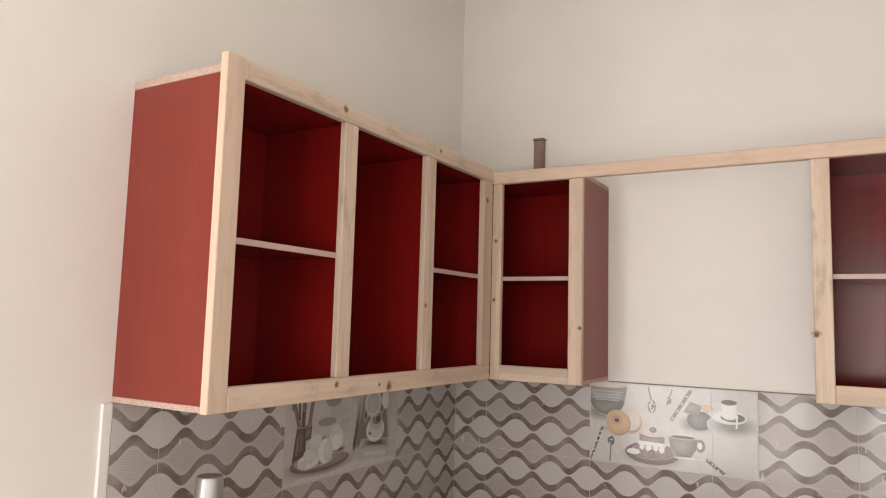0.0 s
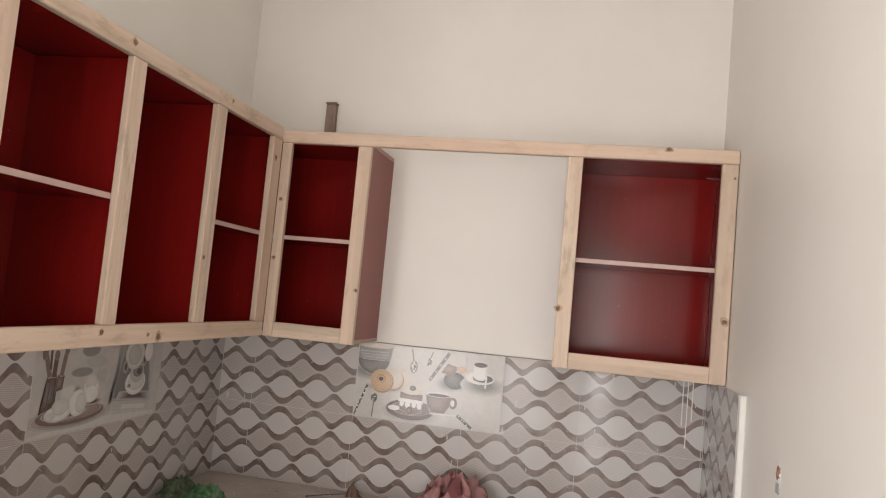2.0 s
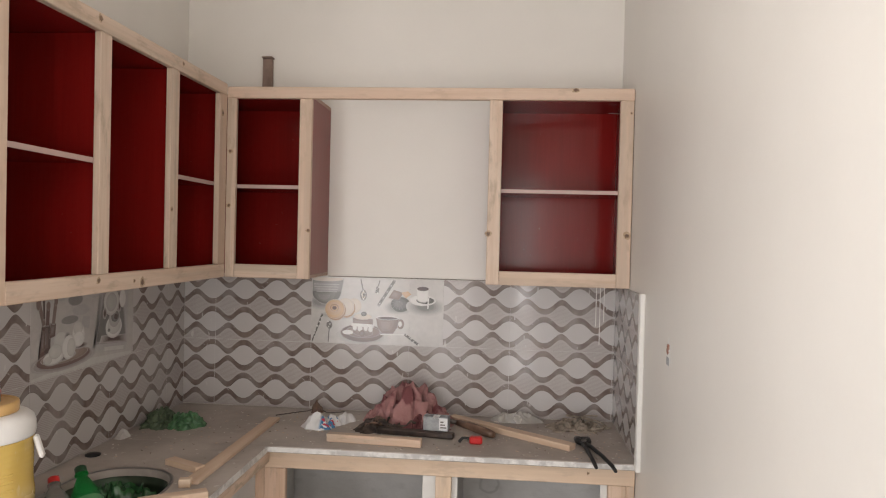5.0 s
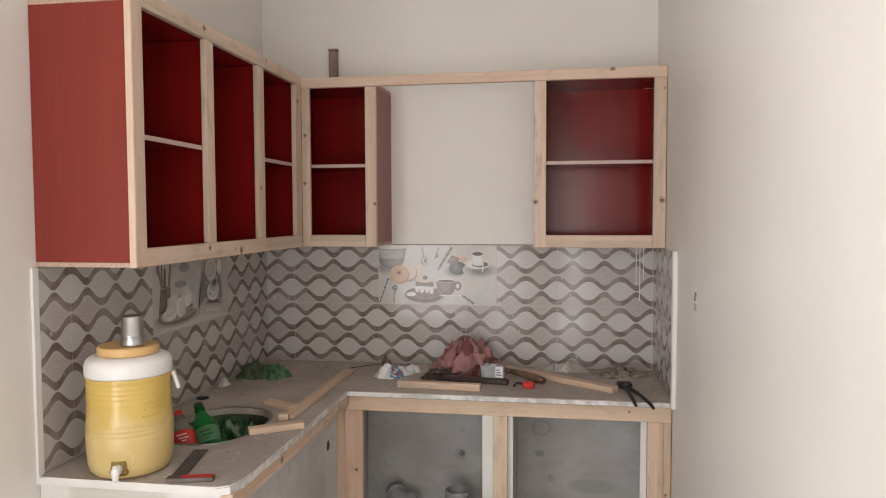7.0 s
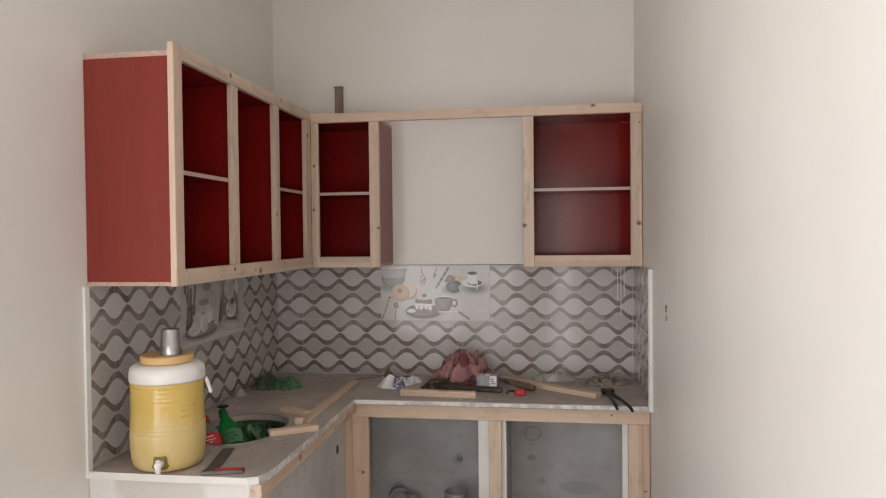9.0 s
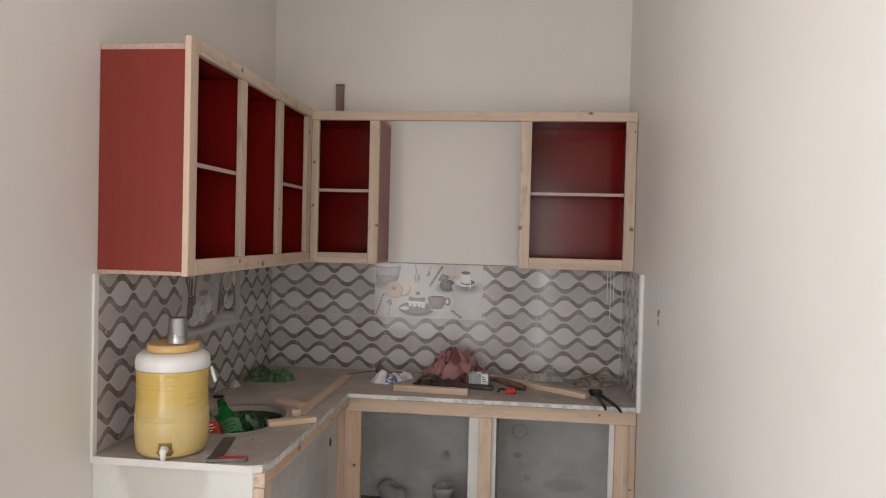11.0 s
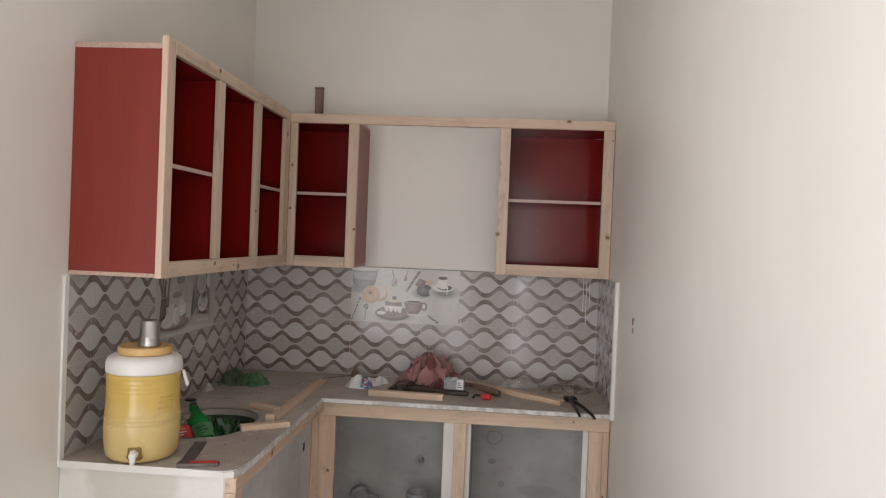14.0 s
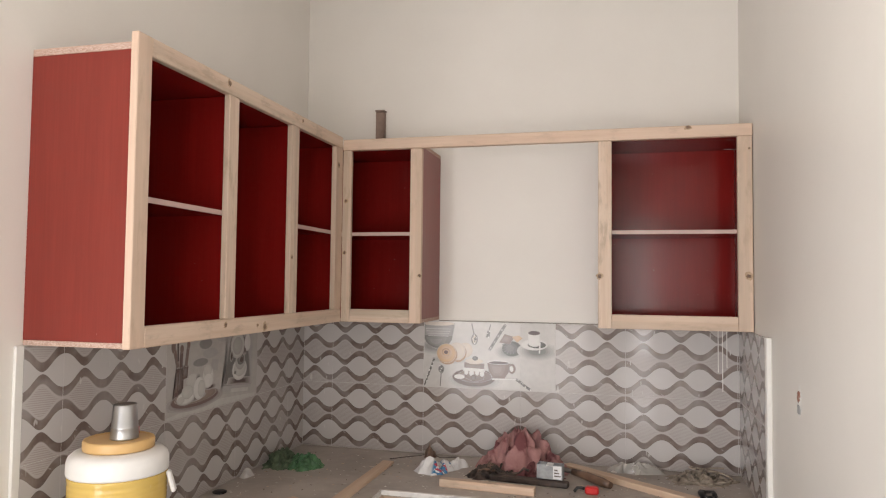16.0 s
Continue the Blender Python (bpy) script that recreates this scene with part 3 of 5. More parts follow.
part("mullion", boxed(bx + 0.001, FX - 0.001, -0.803, -0.743, OB, OT, bev=0.002), PZ, left)
part("stile", boxed(bx, FX, -0.390, FY, OB, OT, bev=0.002), PZ, left)
part("top_rail", boxed(bx, FX, -1.5995, FY, OT + 0.0005, ZT, bev=0.0025), PY, left)
part("bottom_rail", boxed(bx, FX, -1.5995, FY, ZB, OB - 0.0005, bev=0.0025), PY, left)
for y, z, r in ((-1.235, 2.240, 0.010), (-0.98, 1.478, 0.013), (-1.225, 1.497, 0.009), (-0.79, 1.72, 0.008), (-0.72, 2.24, 0.007), (-0.365, 2.13, 0.010), (-1.03, 1.485, 0.006)):
    knot_on(left, FX, y, z, "e", r)

mid = thing("wall_cabinet", (0.5, -0.15, ZB), "narrow doorless red laminate wall cabinet with pine frame", "cabinet", "wall cabinets")
by = FY + FT


def carcass(c, x0, x1):
    sheet("side_panel", x0, x0 + 0.016, by, -0.001, ZB + 0.016, 2.205, c)
    sheet("side_panel", x1 - 0.008, x1, by, -0.001, ZB + 0.016, 2.205, c, OUTER, "red outer panel with reflected haze in its colour")
    sheet("side_lining", x1 - 0.016, x1 - 0.0082, by, -0.001, ZB + 0.016, 2.205, c)
    sheet("bottom_panel", x0, x1, by, -0.001, ZB + 0.002, ZB + 0.0155, c, CHIP, "raw chipboard edge")
    sheet("top_panel", x0, x1, by, -0.001, 2.2055, 2.22, c, CHIP, "raw chipboard edge")
    sheet("bottom_lining", x0 + 0.0165, x1 - 0.0165, by, -0.004, ZB + 0.016, ZB + 0.019, c)
    sheet("top_lining", x0 + 0.0165, x1 - 0.0165, by, -0.004, 2.2015, 2.205, c)
    sheet("back_panel", x0 + 0.0165, x1 - 0.0165, -0.0035, -0.001, ZB + 0.016, 2.205, c)
    s = sheet("shelf", x0 + 0.0165, x1 - 0.0165, by + 0.002, -0.004, 1.830, 1.845, c)
    sheet("edging", x0 + 0.0165, x1 - 0.0165, by - 0.001, by + 0.002, 1.830, 1.845, s, EDGING, "pale shelf edging")


carcass(mid, 0.004, 0.676)
part("stile", boxed(FX + 0.0005, 0.360, FY, by, ZB, OB2, bev=0.002), PZ, mid)
part("stile", boxed(0.627, 0.678, FY, by, ZB, OB2, bev=0.002), PZ, mid)
part("bottom_rail", boxed(0.3605, 0.6265, FY + 0.001, by, ZB, OB, bev=0.002), PX, mid)
for x, z in ((0.337, 1.98), (0.334, 1.757), (0.672, 1.66)):
    knot_on(mid, x, FY, z, "s", 0.008)

right = thing("wall_cabinet", (1.68, -0.15, ZB), "doorless glossy red laminate wall cabinet with pine frame", "cabinet", "wall cabinets")
carcass(right, 1.405, W - 0.004)
part("stile", boxed(1.402, 1.454, FY, by, ZB, OB2, bev=0.002), PZ, right)
part("stile", boxed(1.916, W - 0.003, FY, by, ZB, OB2, bev=0.002), PZ, right)
part("bottom_rail", boxed(1.4545, 1.9155, FY + 0.001, by, ZB, OB, bev=0.002), PX, right)
for x, z, r in ((1.408, 1.664, 0.011), (1.952, 1.668, 0.012), (1.958, 2.15, 0.005)):
    knot_on(right, x, FY, z, "s", r)

solid("paper_scrap", heap(1.872, -0.110, ZB + 0.0192, 0.030, 0.020, 0.026, 6.2, 12, 36, 12), DIRT, "small crumpled scrap lying in the wall cabinet", "scrap")
# thin steel pin added to stand in for a bright fleck under the top
part("screw", tube([(1.9515, -0.130, 2.181), (1.915, -0.132, 2.182), (1.893, -0.133, 2.183)], [0.0022, 0.0018, 0.0009], 8), STEEL, right)

beam = thing("timber_rail", (1.1, FY + 0.015, OT), "long planed pine rail joining the wall cabinets", "rail")
part("board", boxed(FX + 0.0005, W - 0.002, FY - 0.002, by, OB2 + 0.0005, 2.246, bev=0.0025), PX, beam)
knot_on(beam, 1.74, FY - 0.002, 2.238, "s", 0.008, 1.5)

peg = thing("wooden_peg", (0.385, -0.02, 2.3), "brown wooden peg standing from the wall above cabinets", "peg")
part("shaft", boxed(0.364, 0.406, -0.034, -0.002, 2.225, 2.435, bev=0.004), PEG, peg)
part("cap", boxed(0.361, 0.409, -0.038, -0.002, 2.4355, 2.444, bev=0.002), PEG, peg)

# ---- masonry base and stone top ----
ST, SB = 0.850, 0.826             # the slab's faces
base = thing("masonry_base", (0.9, -0.3, 0), "plastered masonry carcass under the stone counter", "counter base", kind="structure")
part("plinth", boxed(0.5455, W, -0.53, -0.02, 0, 0.145, bev=0.003), DIRT, base)
part("back_plaster", boxed(0.5455, W, -0.02, 0, 0.0, SB, bev=0), PLASTER, base)
part("end_plaster", boxed(W - 0.02, W, -0.50, -0.0205, 0.1455, SB - 0.001, bev=0), PLASTER, base)
part("partition_wall", boxed(1.195, 1.318, -0.492, -0.0205, 0.1455, SB - 0.001, bev=0.002), PLASTER, base)
part("partition_front", boxed(1.187, 1.320, -0.506, -0.4925, 0.1455, SB - 0.001, bev=0.002), WHITE, base)
part("end_front", boxed(1.850, W - 0.001, -0.506, -0.5005, 0.1455, SB - 0.001, bev=0.001), WHITE, base)
part("sink_wall", boxed(0.495, 0.545, -1.62, -0.0, 0, SB, bev=0.002), PLASTER, base)
part("end_wall", boxed(0.0, 0.5655, -1.668, -1.6205, 0, SB, bev=0.004), STAINED, base)

# no real hole: a thin dark patch carries the hole's shade
part("pipe_hole", placed(heap(0, 0, 0, 0.024, 0.018, 0.003, 3.3, 14, 32, 8), Matrix.Translation((0.545, -0.655, 0.632)) @ FACE_E), HOLLOW, base, "dark patch standing in for a shaded pipe hole")

SX0, SY0, RX, RY = 0.290, -1.125, 0.163, 0.220          # the sink's hole
X1, YF, YE, RC = 0.611, -0.590, -1.680, 0.06


def slab():
    n = 96
    top = bmesh.new()
    inner, outer = [], []
    for i in range(n):
        a = 2 * math.pi * i / n
        c, s = math.cos(a), math.sin(a)
        k = (abs(c) ** 2.4 + abs(s) ** 2.4) ** (-1 / 2.4)
        inner.append((SX0 + RX * c * k, SY0 + RY * s * k))
        sx = ((X1 - SX0) / c) if c > 1e-6 else ((0.0 - SX0) / c if c < -1e-6 else 1e9)
        sy = ((YF - SY0) / s) if s > 1e-6 else ((YE - SY0) / s if s < -1e-6 else 1e9)
        t = min(sx, sy)
        outer.append([SX0 + t * c, SY0 + t * s])
    # bring the nearest boundary points onto the corners, and round the free one
    for q in ((X1, YF), (0.0, YF), (0.0, YE)):
        i = min(range(n), key=lambda j: (outer[j][0] - q[0]) ** 2 + (outer[j][1] - q[1]) ** 2)
        outer[i] = list(q)
    for p in outer:
        dx, dy = p[0] - (X1 - RC), (YE + RC) - p[1]
        if dx > 0 and dy > 0:
            l = math.hypot(dx, dy)
            p[0], p[1] = X1 - RC + dx / l * RC, YE + RC - dy / l * RC
    rows = [[top.verts.new((x, y, z)) for x, y in line] for line, z in ((inner, ST), (outer, ST), (outer, SB), (inner, SB))]
    for a, b in zip(rows, rows[1:] + rows[:1]):
        for i in range(n):
            top.faces.new((a[i], a[(i + 1) % n], b[(i + 1) % n], b[i]))
    bmesh.ops.bevel(top, geom=[e for e in top.edges if all(v in set(rows[1]) for v in e.verts)], offset=0.004, segments=2, affect="EDGES")
    return top


counter = thing("countertop", (0.3, -0.6, SB), "dusty grey stone countertop in an L shape with a sink hole", "countertop")
for bm in (slab(), boxed(0.0, W - 0.001, YF + 0.0005, -0.001, SB, ST, bev=0.003)):
    piece = part("slab", bm, SLAB, counter)
    piece.data.materials.append(SLABEDGE)
    piece.data.materials.append(WHITE)
    for f in piece.data.polygons:
        c = f.center + counter.location
        if abs(f.normal.z) < 0.5 and not (abs(c.x - SX0) < RX + 0.01 and abs(c.y - SY0) < RY + 0.01):
            f.material_index = 2 if f.normal.y < -0.8 and c.y < -1.6 else 1

# pine frame of the base units
frame_n = thing("base_cabinet", (1.28, -0.52, 0.145), "open pine face frame of the base units", "cabinet")
FB = -0.538
part("top_rail", boxed(0.584, W - 0.003, FB, -0.508, 0.7525, 0.8185, bev=0.002), GX, frame_n)
part("post", boxed(0.546, 0.5835, FB + 0.004, -0.508, 0.146, SB - 0.001, bev=0.002), RZ_, frame_n)
part("post", boxed(0.584, 0.664, FB, -0.508, 0.146, 0.752, bev=0.002), RZ_, frame_n)
part("post", boxed(1.239, 1.298, FB, -0.508, 0.146, 0.752, bev=0.002), GZ, frame_n)
part("post", boxed(1.874, 1.938, FB, -0.508, 0.146, 0.752, bev=0.002), RZ_, frame_n)
part("post", boxed(1.9385, W - 0.003, FB + 0.003, -0.508, 0.146, 0.752, bev=0.002), RZ_, frame_n)
for x, z, r in ((0.634, 0.487, 0.008), (1.262, 0.33, 0.009), (1.948, 0.45, 0.006), (1.80, 0.793, 0.005)):
    knot_on(frame_n, x, FB, z, "s", r)
frame_w = thing("base_cabinet", (0.58, -1.1, 0.145), "pine face frame of the sink unit with scuffed rail", "cabinet")
part("post", boxed(0.566, 0.604, -1.672, -1.61, 0.02, 0.7755, bev=0.002), RZ_, frame_w)
part("top_rail", boxed(0.566, 0.604, -1.668, -0.545, 0.776, SB - 0.001, bev=0.002), RY_, frame_w)
knot_on(frame_w, 0.604, -1.31, 0.802, "e", 0.012)

# ---- sink and what stands in it ----
sink = thing("sink", (SX0, SY0, 0.66), "oval steel sink bowl set under the stone top", "sink")
part("bowl", open_lathe([(1.03, SB - 0.0005), (0.985, SB - 0.0005), (0.96, 0.80), (0.90, 0.70), (0.80, 0.672), (0.10, 0.664), (0.09, 0.668), (0.82, 0.678), (0.92, 0.705), (0.975, 0.80), (1.03, SB - 0.003)], 64, Matrix.Translation((SX0, SY0, 0)), RX, RY, 2.4), SINKSTEEL, sink)
part("rim", open_lathe([(1.0, ST + 0.0005), (1.035, ST + 0.0035), (1.06, ST + 0.0005), (1.03, ST + 0.0002)], 64, Matrix.Translation((SX0, SY0, 0)), RX, RY, 2.4), STEEL, sink)
solid("waste_bag", heap(SX0 - 0.004, SY0 + 0.022, 0.700, 0.150, 0.195, 0.155, 4.2, 5, 90, 30, 0.45), DARKGREEN, "crumpled dark green plastic bag lying in the sink", "plastic bag")


solid("waste_bag", heap(SX0 + 0.030, SY0 + 0.105, 0.745, 0.098, 0.088, 0.095, 2.7, 8, 70, 24, 0.5), DARKGREEN, "shiny dark green plastic bag bunched in the sink", "plastic bag")


def bottle(base, top, r, body, cap_m, label_m, words, label_z, ink):
    b, t = Vector(base), Vector(top)
    l = (t - b).length
    m = Matrix.Translation(b) @ (t - b).to_track_quat("Z", "Y").to_matrix().to_4x4()
    ob = thing("plastic_bottle", base, words, "bottle", "bottles in the sink")
    part("body", lathe([(r * 0.6, 0), (r * 0.93, 0.006), (r, 0.02), (r, l * 0.30), (r * 0.95, l * 0.36), (r, l * 0.44), (r, l * 0.62), (r * 0.86, l * 0.72), (r * 0.55, l * 0.82), (r * 0.32, l * 0.89), (r * 0.30, l * 0.93)], 28, m), body, ob)
    part("cap", lathe([(r * 0.36, l * 0.93), (r * 0.37, l * 0.935), (r * 0.37, l * 0.995), (r * 0.33, l)], 20, m), cap_m, ob)
    part("collar", lathe([(r * 0.33, l * 0.912), (r * 0.42, l * 0.916), (r * 0.42, l * 0.924), (r * 0.33, l * 0.928)], 20, m), body, ob)
    side = m.to_3x3().inverted() @ Vector((0.45, -0.85, 0.25))
    turn = m @ Matrix.Rotation(math.atan2(side.y, side.x), 4, "Z")
    lab = part("label", open_lathe([(r * 1.012, l * label_z), (r * 1.016, l * (label_z + 0.01)), (r * 1.016, l * (label_z + 0.19)), (r * 1.012, l * (label_z + 0.2))], 28, m), label_m, ob, "printed wrap label")
    for k, (u0, u1, v) in enumerate(((-0.5, 0.45, 0.135), (-0.35, 0.6, 0.085), (-0.1, 0.3, 0.045))):
        part("print_bar", placed(boxed(r * 0.90, r * 1.05, r * u0 * 0.8, r * u1 * 0.8, l * (label_z + v) - 0.0022, l * (label_z + v) + 0.0022, bev=0.0005), turn), ink, lab)
    return ob


DKGREEN = plain("dusty_green_label", (0.06, 0.20, 0.075), 0.3)
GCAP = plain("dark_green_cap", (0.012, 0.06, 0.022), 0.35)
REDLAB = plain("red_label", (0.50, 0.02, 0.02), 0.3)
gb = bottle((0.365, -1.275, 0.705), (0.200, -1.105, 0.915), 0.046, GREENPET, GCAP, DKGREEN, "green soft drink bottle leaning in the sink", 0.42, GCAP)
cb = bottle((0.292, -1.330, 0.715), (0.158, -1.170, 0.902), 0.044, CLEARPET, REDPL, REDLAB, "clear drink bottle with red cap and label", 0.44, MILK)

solid("rubber_stopper", lathe([(0.020, 0), (0.026, 0.002), (0.026, 0.006), (0.018, 0.009)], 24, Matrix.Translation((0.055, -0.80, ST))), BLACK, "flat black rubber stopper lying on the counter", "stopper")

# ---- water cooler and tumbler ----
CX, CY = 0.232, -1.570
at = Matrix.Translation((CX, CY, ST))
cooler = thing("water_cooler", (CX, CY, ST), "yellow plastic water cooler with white shoulder and tap", "water cooler")
prof = [(0.086, 0.0), (0.102, 0.003), (0.112, 0.013), (0.118, 0.032), (0.1215, 0.075), (0.1225, 0.115)]
for z in (0.124, 0.137, 0.150):
    prof += [(0.1216, z - 0.004), (0.1206, z), (0.1214, z + 0.004)]
prof += [(0.1195, 0.166), (0.1178, 0.190), (0.1180, 0.216)]
for z in (0.230, 0.244, 0.258, 0.272):
    prof += [(0.1186, z - 0.004), (0.1178, z), (0.1188, z + 0.004)]
prof += [(0.1196, 0.285), (0.1196, 0.2905)]
part("body", lathe(prof, 72, at), YELLOW, cooler)
part("shoulder", lathe([(0.114, 0.291), (0.1210, 0.2915), (0.1225, 0.297), (0.1220, 0.322), (0.1180, 0.335), (0.108, 0.344), (0.094, 0.3485), (0.088, 0.349)], 72, at), MILK, cooler, "white plastic shoulder")
lid = part("lid", lathe([(0.081, 0.3495), (0.0855, 0.350), (0.0865, 0.353), (0.0865, 0.370), (0.0845, 0.3745), (0.080, 0.376), (0.076, 0.3735), (0.070, 0.3730)], 72, at), ORANGE, cooler, "orange screw lid")
ang = radians(-73)
tm = at @ Matrix.Rotation(ang, 4, "Z")
# not sunk in: the recess's shade is put into this block's darker yellow
part("tap_recess", placed(boxed(0.106, 0.1222, -0.027, 0.027, 0.016, 0.068, bev=0.010), tm), plain("shaded_yellow_plastic", (0.25, 0.16, 0.035), 0.5), cooler)
tap = part("tap", placed(lathe([(0.013, 0), (0.014, 0.004), (0.012, 0.03), (0.008, 0.034)], 20), tm @ Matrix.Translation((0.1245, 0, 0.040)) @ FACE_E), MILK, cooler, "white push tap")
part("spout", placed(lathe([(0.007, 0), (0.0095, 0.01), (0.010, 0.03), (0.006, 0.034)], 16), tm @ Matrix.Translation((0.150, 0, 0.012))), MILK, tap)
part("lever", placed(boxed(-0.004, 0.018, -0.006, 0.006, 0, 0.005, bev=0.0015), tm @ Matrix.Translation((0.144, 0, 0.047)) @ Matrix.Rotation(-0.5, 4, "Y")), MILK, tap)
hm = at @ Matrix.Rotation(radians(20), 4, "Z")
part("handle", placed(boxed(0.117, 0.128, -0.011, 0.011, 0.232, 0.290, bev=0.004), hm @ Matrix.Translation((0.123, 0, 0.290)) @ Matrix.Rotation(-0.30, 4, "Y") @ Matrix.Translation((-0.121, 0, -0.290))), MILK, cooler, "white carrying handle")
for i, z in enumerate((0.178, 0.198, 0.214)):
    em = at @ Matrix.Rotation(radians(-28), 4, "Z")
    part("embossed_bar", placed(boxed(0.1140, 0.1196, -0.026 + 0.004 * i, 0.026, z, z + 0.006, bev=0.001), em), YELLOW, cooler)

solid("steel_tumbler", lathe([(0.0340, 0), (0.0355, 0.0015), (0.0348, 0.004), (0.0332, 0.028), (0.0340, 0.030), (0.0328, 0.032), (0.0290, 0.085), (0.0272, 0.0885), (0.023, 0.0892), (0.021, 0.0875)], 40, Matrix.Translation((CX + 0.012, CY + 0.004, ST + 0.3732))), STEEL, "steel tumbler upturned on the cooler lid", "tumbler")

lc = Matrix.Translation((CX, CY + 0.056, ST + 0.3732))
loose = thing("bottle_cap", (CX, CY + 0.056, ST + 0.3732), "loose red screw cap on the cooler lid", "bottle cap")
part("cap_body", lathe([(0.0125, 0), (0.0132, 0.001), (0.0130, 0.016), (0.0122, 0.0185), (0.010, 0.019)], 28, lc), REDPL, loose)
part("seal_ring", lathe([(0.0134, 0.0002), (0.0138, 0.001), (0.0138, 0.004), (0.0134, 0.0045)], 28, lc), REDPL, loose)

# ---- tools and offcuts on the counter ----
square = thing("try_square", (0.41, -1.66, ST), "rusty steel try square with red handle inlay", "try square")
sq = Matrix.Translation((0.405, -1.662, ST)) @ Matrix.Rotation(radians(12), 4, "Z")
part("blade", placed(boxed(-0.004, 0.040, 0.0, 0.262, 0.003, 0.0055, bev=0.0005), sq), RUST, square)
part("stock", placed(boxed(-0.004, 0.128, -0.012, 0.016, 0.0005, 0.013, bev=0.0015), sq @ Matrix.Rotation(radians(2), 4, "Z")), RUST, square)
part("inlay", placed(boxed(0.036, 0.124, -0.006, 0.013, 0.0131, 0.0145, bev=0.0005), sq @ Matrix.Rotation(radians(2), 4, "Z")), REDPL, square, "red handle inlay")


def offcut(a, b, w, h, material, words, z=ST, name="wood_offcut"):
    """A sawn stick from a to b on the counter."""
    a, b = Vector((*a, z)), Vector((*b, z))
    l, yaw = (b - a).length, math.atan2(b.y - a.y, b.x - a.x)
    me = boxed(0, l, -w / 2, w / 2, 0, h, bev=0.002)
    ob = solid(name, me, material, words, "offcut", "wood offcuts")
    ob.matrix_world = Matrix.Translation(a) @ Matrix.Rotation(yaw, 4, "Z")
    return ob


def local_pine():
    s = Nodes("sawn_pine_stick")
    p = s.pos((0.9, 18, 18), "Object")
    g, f = s.noise(p, 2.4, 3), s.noise(p, 12, 4)
    c = s.mix(s.step(g, 0.35, 0.7), (0.64, 0.50, 0.37), (0.53, 0.385, 0.26))
    c = s.mix(s.math("MULTIPLY", s.rand(), 0.5), c, (0.66, 0.47, 0.35))
    s.bump(f, 0.2, 0.0008)
    return s.done(c, 0.65)


STICK = local_pine()
offcut((0.515, -0.225), (0.512, -1.02), 0.050, 0.013, STICK, "long sawn pine strip lying along the counter")
offcut((0.352, -0.835), (0.492, -0.905), 0.040, 0.020, STICK, "short pine block lying behind the sink")
offcut((0.445, -1.215), (0.605, -1.110), 0.040, 0.022, STICK, "pine offcut lying askew beside the sink")
offcut((0.485, -1.045), (0.520, -1.035), 0.026, 0.026, STICK, "small pine cube at the strip end")
offcut((0.812, -0.480), (1.180, -0.507), 0.034, 0.030, RX_, "planed rosy pine stick lying at the counter front")
offcut((1.262, -0.095), (1.750, -0.455), 0.046, 0.024, STICK, "long pine batten lying across the counter")

solid("tape_measure", boxed(1.358, 1.408, -0.445, -0.412, ST, ST + 0.028, bev=0.006), REDPL, "small red plastic tape measure on the counter", "tape measure")
solid("hook", tube([(1.318, -0.437, ST + 0.006), (1.330, -0.430, ST + 0.020), (1.345, -0.428, ST + 0.020), (1.356, -0.428, ST + 0.018)], 0.006, 8), BLACK, "bent black hook beside the tape measure", "hook")
hammer = thing("chisel", (1.36, -0.29, ST), "wood-handled chisel with dark steel blade", "chisel")
part("handle", tube([(1.30, -0.245, ST + 0.030), (1.36, -0.285, ST + 0.026), (1.42, -0.335, ST + 0.020), (1.450, -0.360, ST + 0.018)], [0.012, 0.017, 0.018, 0.013], 14), BROWN, hammer)
part("blade", tube([(1.20, -0.195, ST + 0.034), (1.30, -0.245, ST + 0.030)], [0.009, 0.010], 6), RUST, hammer)
solid("hand_file", placed(boxed(-0.165, 0.150, -0.017, 0.017, 0.0005, 0.024, bev=0.005), Matrix.Translation((1.145, -0.362, ST)) @ Matrix.Rotation(-0.10, 4, "Z")), DARKWOOD, "flat dark wooden tool bar on the counter", "tool")

carton = thing("small_carton", (1.22, -0.33, ST + 0.026), "small open grey and white printed carton", "carton")
cm = Matrix.Translation((1.222, -0.350, ST + 0.0265)) @ Matrix.Rotation(radians(-6), 4, "Z")
for x0, x1, y0, y1, z0, z1 in ((-0.05, 0.05, -0.022, -0.0205, 0, 0.055), (-0.05, 0.05, 0.0205, 0.022, 0, 0.055), (-0.05, -0.0485, -0.020, 0.020, 0, 0.055), (0.0485, 0.05, -0.020, 0.020, 0, 0.055)):
    part("side", placed(boxed(x0, x1, y0, y1, z0, z1, bev=0), cm), CARTON, carton)
part("bottom", placed(boxed(-0.048, 0.048, -0.020, 0.020, 0, 0.0015, bev=0), cm), CARTON, carton)
part("label", placed(boxed(0.014, 0.047, -0.0228, -0.0222, 0.003, 0.052, bev=0), cm), WBAG, carton, "white printed label")
part("flap", placed(boxed(-0.012, 0.014, -0.0225, 0.010, 0.0555, 0.057, bev=0), cm @ Matrix.Rotation(0.12, 4, "X")), WBAG, carton, "white carton flap")
for k in range(3):
    part("print_bar", placed(boxed(0.019, 0.044 - 0.006 * k, -0.0232, -0.0229, 0.012 + 0.011 * k, 0.017 + 0.011 * k, bev=0), cm), RUST, carton)

